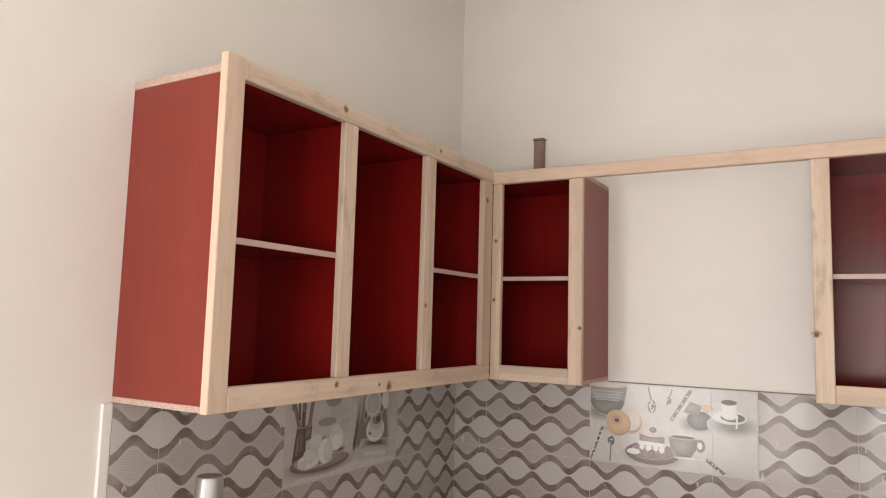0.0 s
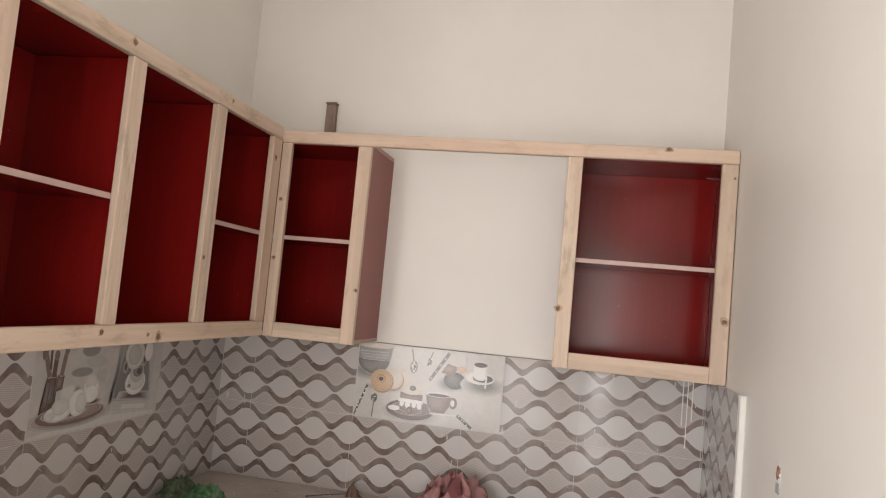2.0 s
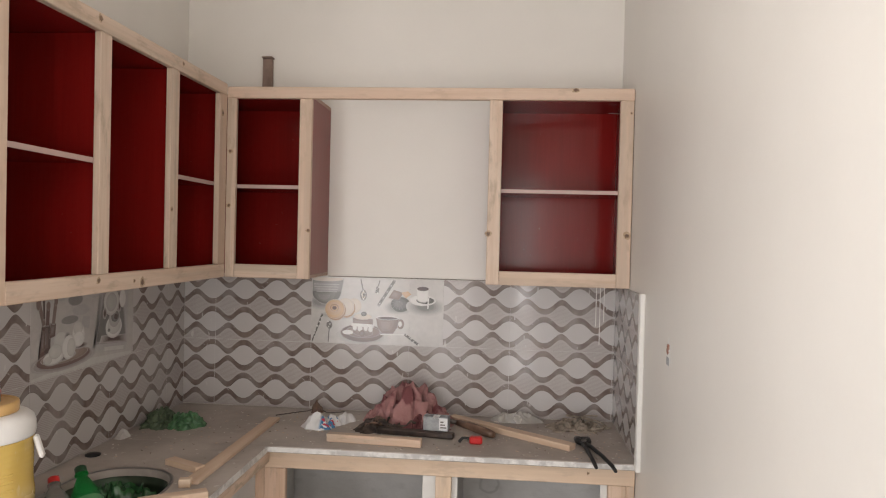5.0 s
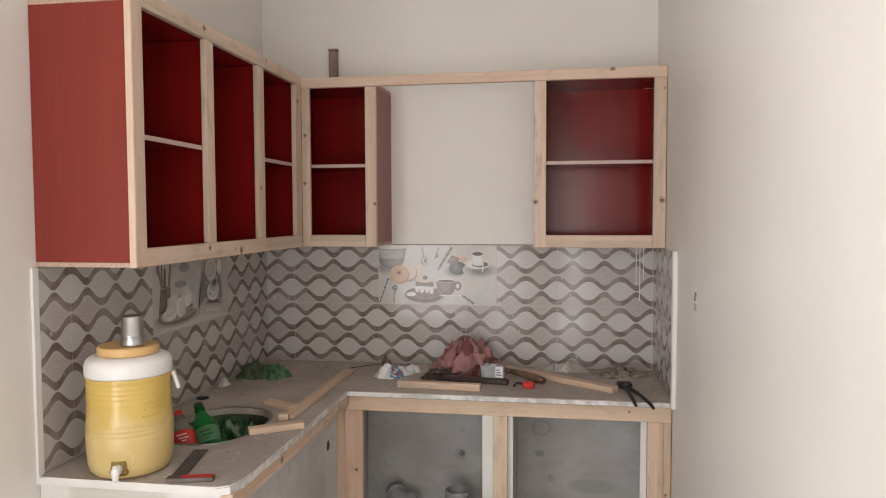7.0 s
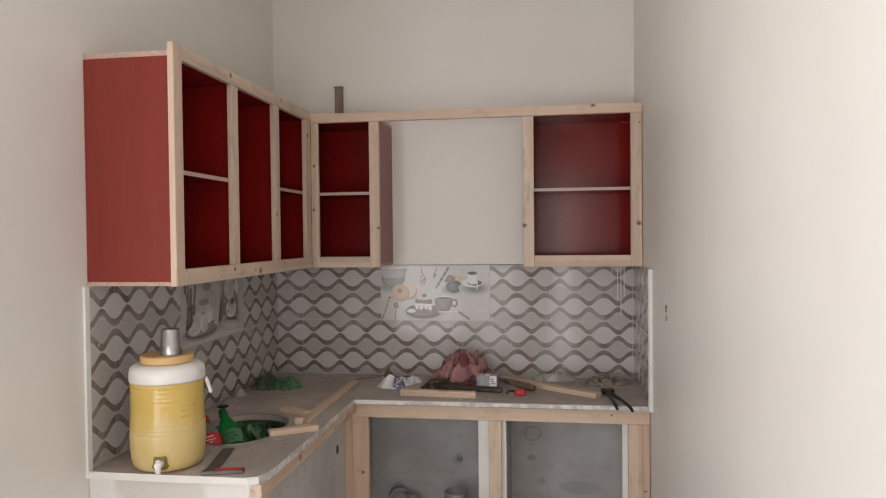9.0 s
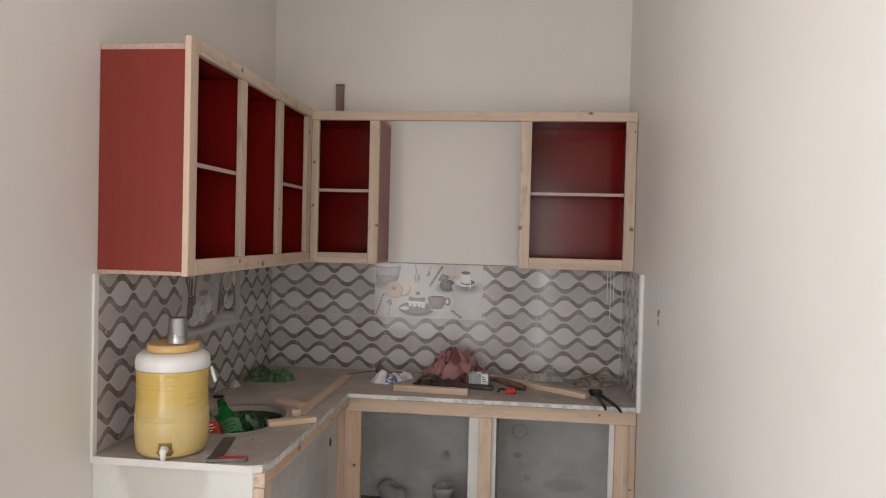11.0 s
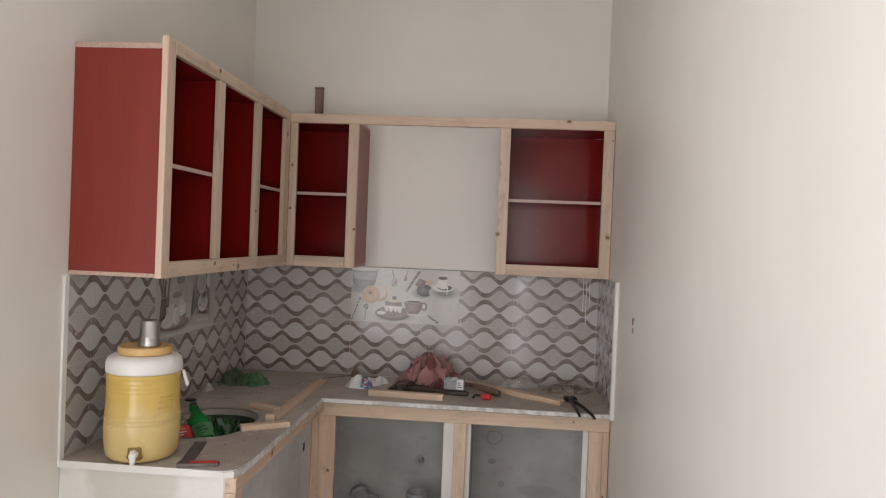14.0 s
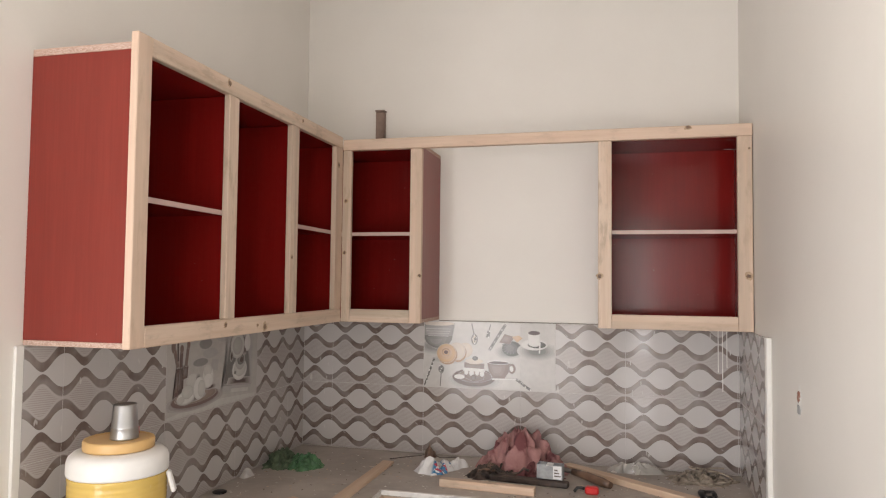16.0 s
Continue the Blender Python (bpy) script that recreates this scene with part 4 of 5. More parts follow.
pin = thing("pincers", (1.80, -0.45, ST), "black iron pincers with spread handles overhanging the counter", "pincers")
part("handle", tube([(1.795, -0.405, ST + 0.012), (1.800, -0.460, ST + 0.013), (1.806, -0.550, ST + 0.011), (1.812, -0.615, ST + 0.004), (1.816, -0.640, ST - 0.003)], [0.009, 0.008, 0.007, 0.0075, 0.006], 10), BLACK, pin)
part("handle", tube([(1.800, -0.395, ST + 0.014), (1.822, -0.450, ST + 0.015), (1.850, -0.550, ST + 0.012), (1.872, -0.630, ST + 0.003), (1.880, -0.660, ST - 0.006)], [0.009, 0.008, 0.007, 0.0075, 0.006], 10), BLACK, pin)
part("jaw", tube([(1.797, -0.405, ST + 0.013), (1.780, -0.375, ST + 0.014), (1.776, -0.345, ST + 0.014), (1.792, -0.325, ST + 0.013)], [0.010, 0.013, 0.012, 0.006], 10), BLACK, pin)
part("jaw", tube([(1.799, -0.402, ST + 0.013), (1.818, -0.375, ST + 0.014), (1.818, -0.345, ST + 0.014), (1.797, -0.325, ST + 0.013)], [0.010, 0.013, 0.012, 0.006], 10), BLACK, pin)
part("rivet", disc(0.011, 0.006, Matrix.Translation((1.798, -0.398, ST + 0.022))), RUST, pin)

# ---- cloths, bags and rubbish ----
solid("pink_rag", heap(1.085, -0.160, ST, 0.200, 0.112, 0.150, 7.7, 4.6, 150, 50, 0.66, 0.2, (0.05, 0.25)), RAG, "crumpled faded pink cloth heaped on the counter", "cloth")
solid("wine_rag", heap(1.175, -0.235, ST, 0.095, 0.060, 0.062, 3.1, 9, 80, 26, 0.65, -0.3), WINE, "wine red cloth bunched against the pink rag", "cloth")
solid("dark_rag", heap(0.960, -0.300, ST, 0.072, 0.050, 0.045, 2.3, 11, 70, 24, 0.75, 0.4), DARKRAG, "grimy dark cloth lying before the pink rag", "cloth")
strips = random.Random(14)
for k in range(7):
    x0, y0, l = strips.uniform(0.90, 0.99), strips.uniform(-0.36, -0.26), strips.uniform(0.07, 0.15)
    a0, bend = strips.uniform(-0.9, 0.4), strips.uniform(-1.6, 1.6)
    pts = []
    for i in range(9):
        f = i / 8
        ang_ = a0 + bend * (f - 0.5)
        pts.append((x0 + l * f * math.cos(ang_), y0 + l * f * math.sin(ang_) * 0.7, ST + 0.020 + 0.035 * math.sin(3.0 * f + k) ** 2 * (0.4 + 0.6 * strips.random())))
    tagged(solid("cloth_strip", tube(pts, [0.0045 + 0.002 * math.sin(4 * i) for i in range(9)], 7), DARKRAG if k % 3 else BROWN, "twisted dark cloth strip among the tools", "cloth"), group="dark cloth strips")
bag = thing("plastic_bag", (0.76, -0.2, ST), "crumpled white plastic bag with blue and red print", "plastic bag")
part("body", heap(0.725, -0.300, ST, 0.062, 0.052, 0.054, 1.4, 3.2, 60, 22, 0.22, 0.3), BAGPRINT, bag)
part("middle", heap(0.775, -0.270, ST, 0.042, 0.036, 0.042, 5.4, 4, 50, 16, 0.3, 0.6), BAGPRINT, bag)
part("tail", heap(0.815, -0.225, ST, 0.058, 0.026, 0.040, 9.1, 4, 50, 16, 0.3, 0.8, (0.5, 0.3)), WBAG, bag)
solid("brown_scrap", heap(0.655, -0.060, ST, 0.028, 0.026, 0.052, 8.8, 12, 36, 14), BROWN, "small crumpled brown scrap by the tiles", "scrap")
solid("wire", tube([(0.50, -0.16, ST + 0.003), (0.56, -0.11, ST + 0.004), (0.62, -0.07, ST + 0.006), (0.66, -0.06, ST + 0.02), (0.71, -0.09, ST + 0.006), (0.78, -0.05, ST + 0.004)], 0.0022, 6), RUST, "thin bent wire lying on the counter", "wire")
solid("green_bag", heap(0.082, -0.375, ST, 0.074, 0.095, 0.062, 3.9, 10, 70, 24, 0.6, 0.0, (0.0, 0.2)), OLIVE, "crumpled green plastic bag against the tiled wall", "plastic bag")
solid("green_bag", heap(0.195, -0.375, ST, 0.076, 0.062, 0.056, 6.6, 11, 70, 24, 0.65), GREENBAG, "bunched green plastic bag on the counter", "plastic bag")
solid("cement_lump", heap(0.036, -0.565, ST, 0.022, 0.036, 0.028, 2.8, 7, 36, 14), GROUT, "small grey cement lump against the tiles", "rubble")
solid("clear_wrapping", heap(1.545, -0.062, ST, 0.115, 0.045, 0.046, 5.2, 5, 70, 20, 0.4), HAZY, "crumpled hazy plastic wrapping by the tiles", "wrapping")
solid("straw_wrapping", heap(1.800, -0.130, ST, 0.130, 0.080, 0.036, 1.9, 9, 80, 24, 0.7), STRAW, "dirty torn brown wrapping in the corner", "wrapping")
rng = random.Random(5)
for k in range(5):
    cxk, cyk, r = 1.80 + 0.05 * rng.uniform(-1.6, 1.6), -0.13 + 0.02 * rng.uniform(-1, 1), rng.uniform(0.03, 0.055)
    a0, sp = rng.uniform(0, 6), rng.uniform(3.0, 5.2)
    pts = [(cxk + r * 1.3 * math.cos(a0 + sp * i / 14), cyk + r * 0.8 * math.sin(a0 + sp * i / 14), ST + 0.030 + 0.022 * math.sin(2 * a0 + 3 * i / 14)) for i in range(15)]
    tagged(solid("twine", tube(pts, 0.0035, 6), STRAW, "loose loop of dirty brown twine", "twine"), group="twine loops")

# ---- fittings under the counter ----
PZ0 = 0.1455


def swept_pipe(points, r, parent, name="pipe"):
    return part(name, tube(points, r, 28), PVC, parent)


elbow = thing("pipe_elbow", (0.79, -0.16, PZ0), "grey plastic pipe elbow lying on the cabinet floor", "pipe fitting")
bend = [(0.716, -0.118, PZ0 + 0.080), (0.724, -0.134, PZ0 + 0.072), (0.740, -0.148, PZ0 + 0.062), (0.762, -0.156, PZ0 + 0.054), (0.788, -0.157, PZ0 + 0.050), (0.818, -0.152, PZ0 + 0.0490)]
swept_pipe(bend, 0.0445, elbow, "bend")
part("socket", tube([(0.772, -0.158, PZ0 + 0.0500), (0.828, -0.149, PZ0 + 0.0490)], 0.0485, 32), PVC, elbow)
part("socket", tube([(0.722, -0.131, PZ0 + 0.074), (0.709, -0.104, PZ0 + 0.087)], 0.0485, 32), PVC, elbow)
# dark disc on the closed end, painted as the hollow's shade
part("bore_shade_disc", tube([(0.8275, -0.149, PZ0 + 0.0490), (0.8292, -0.1487, PZ0 + 0.0490)], 0.040, 28), HOLLOW, elbow)
tee = thing("pipe_tee", (1.05, -0.265, PZ0), "grey plastic pipe tee standing on the cabinet floor", "pipe fitting")
tmx = Matrix.Translation((1.045, -0.260, PZ0))
part("barrel", open_lathe([(0.050, 0.001), (0.0505, 0.1), (0.0505, 0.125), (0.057, 0.128), (0.058, 0.165), (0.054, 0.168), (0.049, 0.166), (0.046, 0.10), (0.045, 0.002)], 36, tmx), PVC, tee)
part("branch", tube([(1.065, -0.280, PZ0 + 0.055), (1.090, -0.335, PZ0 + 0.062), (1.100, -0.360, PZ0 + 0.066)], [0.042, 0.042, 0.043], 28), PVC, tee)
# the branch is closed too; this dark disc paints its shaded inside
part("bore_shade_disc", tube([(1.0998, -0.359, PZ0 + 0.066), (1.1008, -0.361, PZ0 + 0.0662)], 0.034, 28), HOLLOW, tee)
stub = thing("pipe_stub", (1.03, -0.02, 0.40), "small capped water pipe stub in the plaster", "pipe")
part("ring", open_lathe([(0.012, 0), (0.016, 0.002), (0.016, 0.012), (0.011, 0.012), (0.010, 0.001)], 20, Matrix.Translation((1.035, -0.02, 0.405)) @ FACE_S), STEEL, stub)
part("plug", disc(0.010, 0.006, Matrix.Translation((1.035, -0.02, 0.405)) @ FACE_S), PVC, stub)

# ---- bare switch box in the east wall ----
sw = thing("switch_box", (W, -0.985, 1.31), "unfinished switch box hole with broken brick edges", "switch box")
east = Matrix.Rotation(-math.pi / 2, 4, "Y")
part("rough_edge", placed(heap(0, 0, 0, 0.046, 0.030, 0.003, 4.4, 20, 40, 8), Matrix.Translation((W, -0.985, 1.31)) @ east), WHITE, sw)
part("brick", placed(heap(0, 0, 0, 0.018, 0.016, 0.006, 1.1, 22, 32, 10), Matrix.Translation((W - 0.001, -0.985, 1.326)) @ east), BRICK, sw)
part("box", boxed(W - 0.004, W - 0.001, -0.998, -0.972, 1.278, 1.302, bev=0.001), PVC, sw)

# ---- printed picture tiles ----
INKS = dict(grey=(0.18, 0.172, 0.162), dark=(0.07, 0.066, 0.064), shade=(0.27, 0.26, 0.25), brown=(0.13, 0.082, 0.068), cocoa=(0.20, 0.142, 0.125), biscuit=(0.56, 0.38, 0.235), pale=(0.60, 0.53, 0.45), white=(0.68, 0.665, 0.64), coffee=(0.10, 0.075, 0.065), toast=(0.40, 0.25, 0.15), mist=(0.44, 0.425, 0.405), cream=(0.56, 0.545, 0.52), umber=(0.10, 0.068, 0.060), toffee=(0.30, 0.225, 0.195))
layer = {}


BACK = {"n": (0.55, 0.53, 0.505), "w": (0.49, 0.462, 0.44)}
TONE = {}


def tone(c):
    """One ink per colour, to two places."""
    k = tuple(round(x, 2) for x in c)
    if k not in TONE:
        TONE[k] = plain("print_ink", k, 0.16)
    return TONE[k]


def blend(a, b, f):
    return tuple(x + (y - x) * f for x, y in zip(a, b))


def printed(parent, name, pts, ink, side):
    """A flat printed outline on the face of the picture tiles, in (u, v) metres from their lower corner, shaded in steps."""
    mu, mv = sum(p[0] for p in pts) / len(pts), sum(p[1] for p in pts) / len(pts)
    c, ground = INKS[ink], BACK[side]
    def shape(k, du=0.0, dv=0.0):
        return [(mu + (u - mu) * k + du, mv + (v - mv) * k + dv) for u, v in pts]
    size = max(p[0] for p in pts) - min(p[0] for p in pts)
    if name == "printed_shadow":
        steps = [(shape(1.22 - 0.14 * k), blend(ground, c, 0.14 + 0.17 * k)) for k in range(6)]
    elif name in ("printed_spoon", "printed_fork", "printed_knife", "printed_stick", "printed_fleck", "printed_coffee", "printed_hole", "printed_stripe", "printed_band", "printed_napkin", "printed_cloth", "printed_leaf"):
        steps = [(shape(1.06), blend(ground, c, 0.55)), (shape(0.97), c)]
    else:
        steps = [(shape(1.03), blend(ground, c, 0.5)), (shape(0.985), blend(c, (0.08, 0.06, 0.05), 0.12)), (shape(0.90, -0.02 * size, 0.01 * size), c),
                 (shape(0.70, -0.05 * size, 0.02 * size), blend(c, (0.75, 0.72, 0.69), 0.07)), (shape(0.42, -0.08 * size, 0.03 * size), blend(c, (0.75, 0.72, 0.69), 0.14))]
    for outline, colour in steps:
        flat(parent, name, outline, tone(colour), side)


def flat(parent, name, pts, material, side):
    k = layer[side] = layer.get(side, 0) + 1
    d0 = TT + 0.0001 + 0.000008 * k
    bm = bmesh.new()
    def spot(u, v, d):
        return (0.607 + u, -d, ZM + v) if side == "n" else (d, -1.07 + u, ZM + v)
    pts = [(min(max(u, 0.003), 0.597), min(max(v, 0.003), 0.297)) for u, v in pts]
    a = [bm.verts.new(spot(u, v, TT - 0.0005)) for u, v in pts]
    b = [bm.verts.new(spot(u, v, d0)) for u, v in pts]
    n = len(pts)
    for i in range(n):
        bm.faces.new((a[i], a[(i + 1) % n], b[(i + 1) % n], b[i]))
    bmesh.ops.triangulate(bm, faces=[bm.faces.new(b)])
    part(name, bm, material, parent)


def oval(x, y, rx, ry, a0=0.0, a1=2 * math.pi, n=28):
    return [(x + rx * math.cos(a0 + (a1 - a0) * i / n), y + ry * math.sin(a0 + (a1 - a0) * i / n)) for i in range(n if a1 - a0 > 6.2 else n + 1)]


def bar(x0, y0, x1, y1, w):
    l = math.hypot(x1 - x0, y1 - y0)
    nx, ny = -(y1 - y0) / l * w / 2, (x1 - x0) / l * w / 2
    return [(x0 + nx, y0 + ny), (x0 - nx, y0 - ny), (x1 - nx, y1 - ny), (x1 + nx, y1 + ny)]


def print_north():
    q = lambda name, pts, ink: printed(splash_n, name, pts, ink, "n")
    q("printed_shadow", oval(0.050, 0.185, 0.075, 0.030), "shade")
    q("printed_bowl", oval(0.068, 0.292, 0.076, 0.118, math.pi, 2 * math.pi), "shade")
    q("printed_bowl", oval(0.068, 0.236, 0.067, 0.058, math.pi, 2 * math.pi), "grey")
    q("printed_bowl", oval(0.068, 0.290, 0.074, 0.010), "pale")
    q("printed_shadow", oval(0.125, 0.128, 0.070, 0.016), "shade")
    q("printed_biscuit", oval(0.196, 0.172, 0.034, 0.034), "pale")
    q("printed_biscuit", oval(0.160, 0.160, 0.042, 0.043), "toast")
    q("printed_biscuit", oval(0.156, 0.166, 0.040, 0.040), "pale")
    q("printed_biscuit", oval(0.112, 0.150, 0.047, 0.046), "toast")
    q("printed_biscuit", oval(0.108, 0.155, 0.045, 0.043), "biscuit")
    q("printed_biscuit", oval(0.106, 0.161, 0.020, 0.017), "toast")
    q("printed_biscuit", oval(0.106, 0.159, 0.017, 0.014), "biscuit")
    q("printed_hole", oval(0.106, 0.160, 0.010, 0.008), "brown")
    for k in range(4):
        q("printed_band", bar(0.012 + 0.004 * k, 0.266 - 0.011 * k, 0.124 - 0.004 * k, 0.266 - 0.011 * k, 0.0030), "mist")
    q("printed_spoon", oval(0.238, 0.222, 0.015, 0.024), "grey")
    q("printed_spoon", oval(0.238, 0.222, 0.009, 0.016), "pale")
    q("printed_spoon", oval(0.239, 0.220, 0.004, 0.010), "dark")
    q("printed_spoon", bar(0.236, 0.245, 0.225, 0.292, 0.005), "grey")
    q("printed_fork", bar(0.300, 0.232, 0.304, 0.262, 0.013), "grey")
    q("printed_fork", bar(0.304, 0.262, 0.312, 0.290, 0.004), "grey")
    q("printed_knife", bar(0.308, 0.178, 0.378, 0.290, 0.013), "grey")
    for k in range(7):
        u, v = 0.313 + 0.0085 * k, 0.186 + 0.0136 * k
        q("printed_fleck", oval(u, v, 0.0035, 0.0030, n=8), "dark" if k % 2 else "cream")
    q("printed_shadow", oval(0.395, 0.170, 0.054, 0.026), "grey")
    q("printed_cake", oval(0.408, 0.185, 0.044, 0.034), "dark")
    q("printed_cake", [(0.352, 0.212), (0.376, 0.250), (0.420, 0.238), (0.400, 0.205)], "cocoa")
    q("printed_biscuit", [(0.410, 0.238), (0.440, 0.245), (0.456, 0.232), (0.432, 0.214)], "biscuit")
    q("printed_shadow", oval(0.522, 0.178, 0.074, 0.034), "grey")
    q("printed_saucer", oval(0.508, 0.206, 0.058, 0.024), "white")
    q("printed_saucer", oval(0.520, 0.206, 0.040, 0.015), "dark")
    q("printed_cup", [(0.480, 0.258), (0.484, 0.206), (0.500, 0.198), (0.520, 0.198), (0.532, 0.206), (0.536, 0.258)], "white")
    q("printed_coffee", oval(0.508, 0.258, 0.026, 0.009), "coffee")
    q("printed_spoon", bar(0.532, 0.170, 0.534, 0.216, 0.006), "white")
    q("printed_knife", bar(0.004, 0.006, 0.050, 0.130, 0.008), "grey")
    q("printed_spoon", oval(0.084, 0.082, 0.013, 0.018), "grey")
    q("printed_spoon", bar(0.084, 0.066, 0.080, 0.006, 0.004), "grey")
    q("printed_shadow", oval(0.240, 0.036, 0.104, 0.030), "shade")
    q("printed_plate", oval(0.236, 0.050, 0.098, 0.040), "brown")
    q("printed_plate", oval(0.240, 0.056, 0.078, 0.027), "cocoa")
    q("printed_spoon", oval(0.170, 0.052, 0.024, 0.010), "white")
    q("printed_cake", [(0.194, 0.050), (0.192, 0.118), (0.284, 0.114), (0.282, 0.044), (0.240, 0.030)], "cocoa")
    q("printed_cream", [(0.186, 0.094), (0.188, 0.080), (0.286, 0.076), (0.288, 0.090)], "white")
    for u, v, r in ((0.202, 0.074, 0.009), (0.226, 0.070, 0.011), (0.252, 0.073, 0.009), (0.274, 0.068, 0.010)):
        q("printed_cream", oval(u, v, r, 0.013, n=14), "white")
    q("printed_cream", oval(0.238, 0.124, 0.040, 0.013), "pale")
    q("printed_berry", oval(0.242, 0.137, 0.013, 0.010), "dark")
    q("printed_berry", oval(0.236, 0.048, 0.013, 0.016), "brown")
    q("printed_handle", oval(0.410, 0.096, 0.016, 0.022), "cocoa")
    q("printed_handle", oval(0.408, 0.096, 0.008, 0.013), "white")
    q("printed_cup", [(0.298, 0.122), (0.306, 0.080), (0.326, 0.052), (0.376, 0.052), (0.396, 0.082), (0.402, 0.122)], "cocoa")
    q("printed_cup", oval(0.350, 0.123, 0.052, 0.010), "white")
    q("printed_coffee", oval(0.350, 0.121, 0.044, 0.006), "coffee")
    q("printed_spoon", bar(0.322, 0.047, 0.430, 0.050, 0.006), "white")
    q("printed_spoon", bar(0.430, 0.050, 0.492, 0.006, 0.011), "grey")
    speckle(q, 0.434, 0.048, 0.490, 0.008, 0.008, 9, 1)
    speckle(q, 0.010, 0.020, 0.048, 0.126, 0.007, 12, 2)
    speckle(q, 0.238, 0.205, 0.238, 0.240, 0.018, 9, 3)
    speckle(q, 0.084, 0.068, 0.084, 0.096, 0.016, 7, 4)
    speckle(q, 0.300, 0.228, 0.304, 0.262, 0.011, 7, 5)
    for k in range(7):
        a = 0.5 + 0.36 * k
        q("printed_fleck", bar(0.404, 0.200, 0.404 + 0.040 * math.cos(a + 2.4), 0.196 + 0.034 * math.sin(a + 2.4), 0.0022), "grey")


def speckle(q, x0, y0, x1, y1, w, count, seed):
    """Engraved, half-worn dark and pale flecks along a piece of cutlery."""
    rnd = random.Random(seed)
    for k in range(count):
        f = (k + rnd.random()) / count
        u, v = x0 + (x1 - x0) * f + rnd.uniform(-w, w) * 0.5, y0 + (y1 - y0) * f + rnd.uniform(-w, w) * 0.3
        q("printed_fleck", oval(u, v, rnd.uniform(0.0022, 0.0045), rnd.uniform(0.002, 0.0045), n=7), "dark" if k % 2 else "white")


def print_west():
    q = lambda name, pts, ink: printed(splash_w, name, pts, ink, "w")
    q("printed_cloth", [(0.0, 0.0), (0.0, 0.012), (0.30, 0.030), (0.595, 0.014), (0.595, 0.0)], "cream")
    q("printed_leaf", oval(0.200, 0.180, 0.046, 0.014), "shade")
    q("printed_leaf", oval(0.262, 0.208, 0.048, 0.018), "mist")
    q("printed_leaf", oval(0.230, 0.246, 0.040, 0.020), "shade")
    q("printed_leaf", oval(0.345, 0.262, 0.045, 0.018), "mist")
    q("printed_leaf", [(0.262, 0.150), (0.276, 0.184), (0.318, 0.178), (0.310, 0.138)], "mist")
    q("printed_leaf", oval(0.150, 0.262, 0.030, 0.014), "mist")
    q("printed_napkin", [(0.340, 0.048), (0.356, 0.086), (0.390, 0.292), (0.570, 0.292), (0.562, 0.056), (0.545, 0.030)], "mist")
    q("printed_napkin", [(0.356, 0.078), (0.376, 0.150), (0.400, 0.246), (0.430, 0.262), (0.520, 0.250), (0.540, 0.170), (0.556, 0.060)], "grey")
    q("printed_shadow", [(0.392, 0.074), (0.404, 0.096), (0.545, 0.084), (0.552, 0.058)], "umber")
    q("printed_stripe", bar(0.410, 0.048, 0.538, 0.036, 0.014), "cream")
    q("printed_saucer", oval(0.470, 0.124, 0.054, 0.042), "white")
    q("printed_saucer", oval(0.473, 0.129, 0.043, 0.033), "cream")
    q("printed_cup", oval(0.474, 0.156, 0.036, 0.034), "mist")
    q("printed_cup", oval(0.478, 0.162, 0.027, 0.021), "grey")
    q("printed_coffee", oval(0.484, 0.160, 0.014, 0.011), "umber")
    q("printed_handle", oval(0.437, 0.114, 0.009, 0.006), "grey")
    q("printed_plate", oval(0.452, 0.220, 0.050, 0.050), "cream")
    q("printed_plate", oval(0.452, 0.218, 0.036, 0.035), "mist")
    q("printed_shadow", oval(0.408, 0.180, 0.010, 0.018), "umber")
    q("printed_shadow", oval(0.508, 0.198, 0.009, 0.018), "umber")
    q("printed_jar", oval(0.528, 0.226, 0.022, 0.034), "white")
    q("printed_holder", [(0.036, 0.068), (0.044, 0.100), (0.054, 0.180), (0.090, 0.184), (0.098, 0.150), (0.096, 0.090)], "umber")
    q("printed_holder", [(0.046, 0.074), (0.058, 0.172), (0.072, 0.174), (0.066, 0.078)], "brown")
    q("printed_holder", [(0.092, 0.130), (0.096, 0.180), (0.124, 0.176), (0.120, 0.136)], "brown")
    q("printed_stick", bar(0.064, 0.176, 0.034, 0.262, 0.016), "cocoa")
    q("printed_stick", oval(0.036, 0.254, 0.011, 0.026), "cocoa")
    q("printed_stick", bar(0.064, 0.196, 0.060, 0.286, 0.008), "umber")
    q("printed_stick", bar(0.080, 0.174, 0.084, 0.240, 0.017), "brown")
    q("printed_stick", oval(0.084, 0.238, 0.010, 0.014), "cocoa")
    q("printed_stick", bar(0.110, 0.176, 0.122, 0.250, 0.016), "cocoa")
    q("printed_stick", oval(0.123, 0.250, 0.009, 0.014), "cocoa")
    q("printed_jug", oval(0.248, 0.122, 0.034, 0.042), "white")
    q("printed_jug", oval(0.246, 0.146, 0.026, 0.022), "cream")
    q("printed_shadow", oval(0.172, 0.048, 0.146, 0.028), "umber")
    q("printed_tray", oval(0.172, 0.056, 0.146, 0.030), "cocoa")
    q("printed_tray", oval(0.176, 0.062, 0.126, 0.023), "toffee")
    q("printed_shadow", oval(0.150, 0.062, 0.070, 0.015), "umber")
    q("printed_shadow", oval(0.262, 0.084, 0.034, 0.009), "umber")
    q("printed_jug", oval(0.248, 0.108, 0.034, 0.026), "white")
    q("printed_cup", oval(0.150, 0.120, 0.034, 0.026), "cream")
    q("printed_shadow", oval(0.186, 0.122, 0.014, 0.016), "grey")
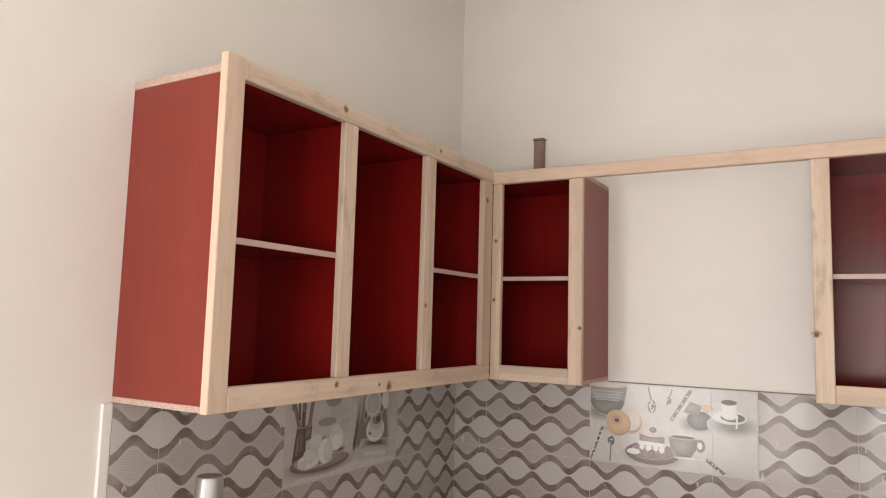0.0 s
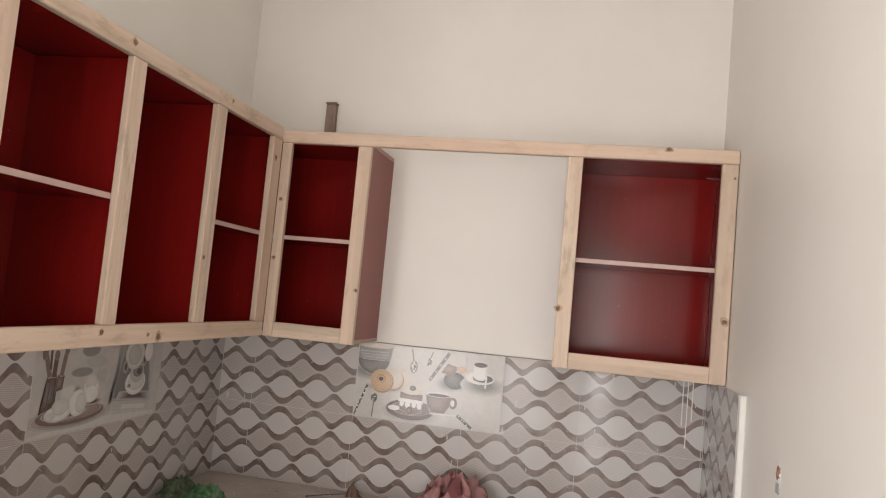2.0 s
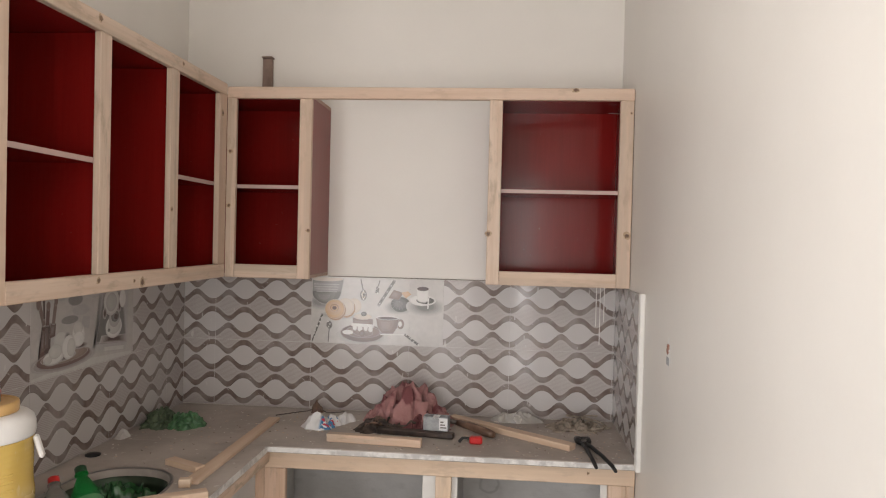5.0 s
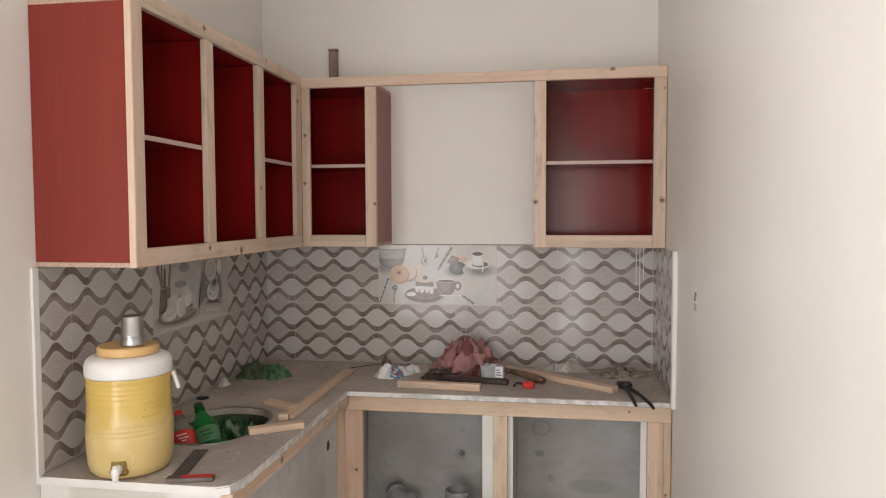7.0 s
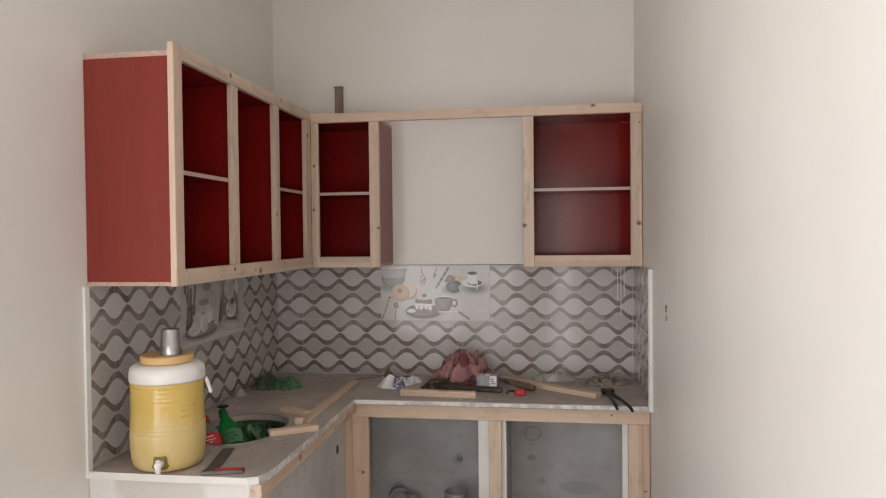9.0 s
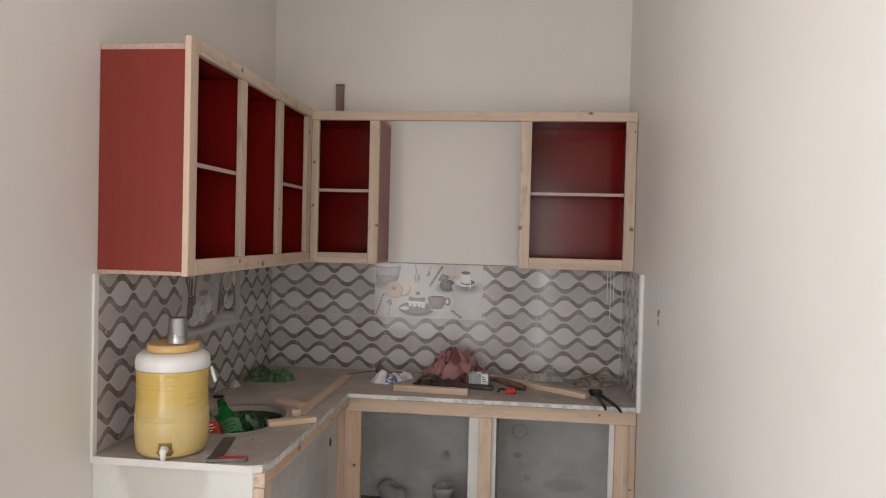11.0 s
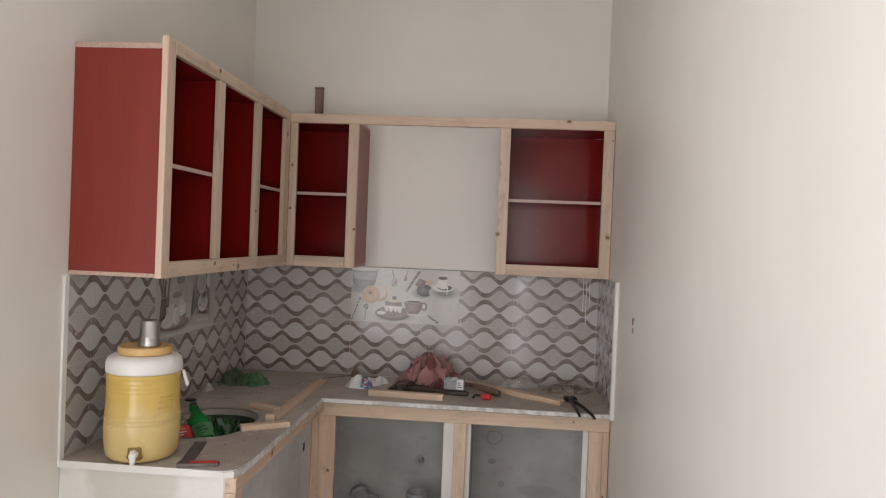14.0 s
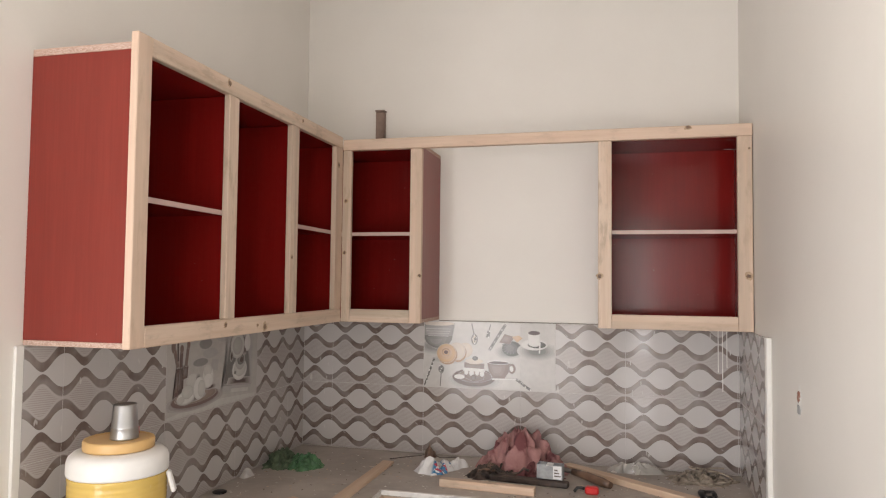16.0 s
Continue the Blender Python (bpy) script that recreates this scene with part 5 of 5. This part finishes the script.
    q("printed_jug", oval(0.194, 0.088, 0.037, 0.040), "white")
    q("printed_jug", oval(0.206, 0.086, 0.022, 0.030), "cream")
    q("printed_saucer", oval(0.112, 0.062, 0.052, 0.022), "mist")
    q("printed_saucer", oval(0.112, 0.065, 0.050, 0.021), "white")
    q("printed_cup", oval(0.122, 0.084, 0.034, 0.024), "cream")
    q("printed_cup", oval(0.084, 0.060, 0.020, 0.012), "cream")


print_north()
print_west()

# ---- grout drips on the tiles, sawdust and chips on the counter ----
drips = random.Random(11)
for x, z0, z1 in ((1.880, 1.27, 1.452), (1.897, 1.19, 1.452), (1.914, 1.29, 1.452)):
    part("grout_drip", boxed(x, x + 0.0035, -TT - 0.0012, -TT + 0.0005, z0, z1, bev=0.0005), WHITE, splash_n)
for k in range(9):
    x, z, l = drips.uniform(1.20, 1.94), drips.uniform(0.89, 1.36), drips.uniform(0.008, 0.030)
    part("grout_drip", boxed(x, x + drips.uniform(0.0025, 0.005), -TT - 0.001, -TT + 0.0005, z, z + l, bev=0.0005), GROUT, splash_n)
for k in range(7):
    y, z, l = drips.uniform(-1.62, -0.3), drips.uniform(0.89, 1.42), drips.uniform(0.008, 0.022)
    part("grout_drip", boxed(TT - 0.0005, TT + 0.001, y, y + 0.004, z, z + l, bev=0.0005), GROUT, splash_w)


def scatter(count, lo, hi, seed):
    rnd = random.Random(seed)
    bm = bmesh.new()
    for k in range(count):
        if rnd.random() < 0.62:
            x, y = rnd.uniform(0.55, 1.93), -0.04 - 0.52 * rnd.random()
        else:
            x, y = rnd.uniform(0.05, 0.57), rnd.uniform(-1.64, -0.1)
        if abs(x - SX0) < RX + 0.02 and abs(y - SY0) < RY + 0.02:
            continue
        a, l, w, h = rnd.uniform(0, 3.1), rnd.uniform(lo, hi), rnd.uniform(lo, hi) * 0.4, rnd.uniform(0.0008, 0.002)
        c, s = math.cos(a), math.sin(a)
        base_pts = [(x + c * u * l - s * v * w, y + s * u * l + c * v * w) for u, v in ((-1, -0.6), (0.3, -1), (1, 0.4), (-0.4, 1))]
        lower = [bm.verts.new((px, py, ST)) for px, py in base_pts]
        upper = [bm.verts.new((px, py, ST + h)) for px, py in base_pts]
        bm.faces.new(upper)
        for i in range(4):
            bm.faces.new((lower[i], lower[(i + 1) % 4], upper[(i + 1) % 4], upper[i]))
    return bm


solid("wood_shavings", scatter(170, 0.002, 0.007, 21), STICK, "scattered pale wood shavings on the counter", "shavings", kind="stuff")
solid("plaster_crumbs", scatter(150, 0.0015, 0.005, 22), WHITE, "scattered white plaster crumbs on the counter", "crumbs", kind="stuff")
solid("dark_crumbs", scatter(110, 0.0015, 0.006, 23), DIRT, "scattered dark grit on the counter", "grit", kind="stuff")
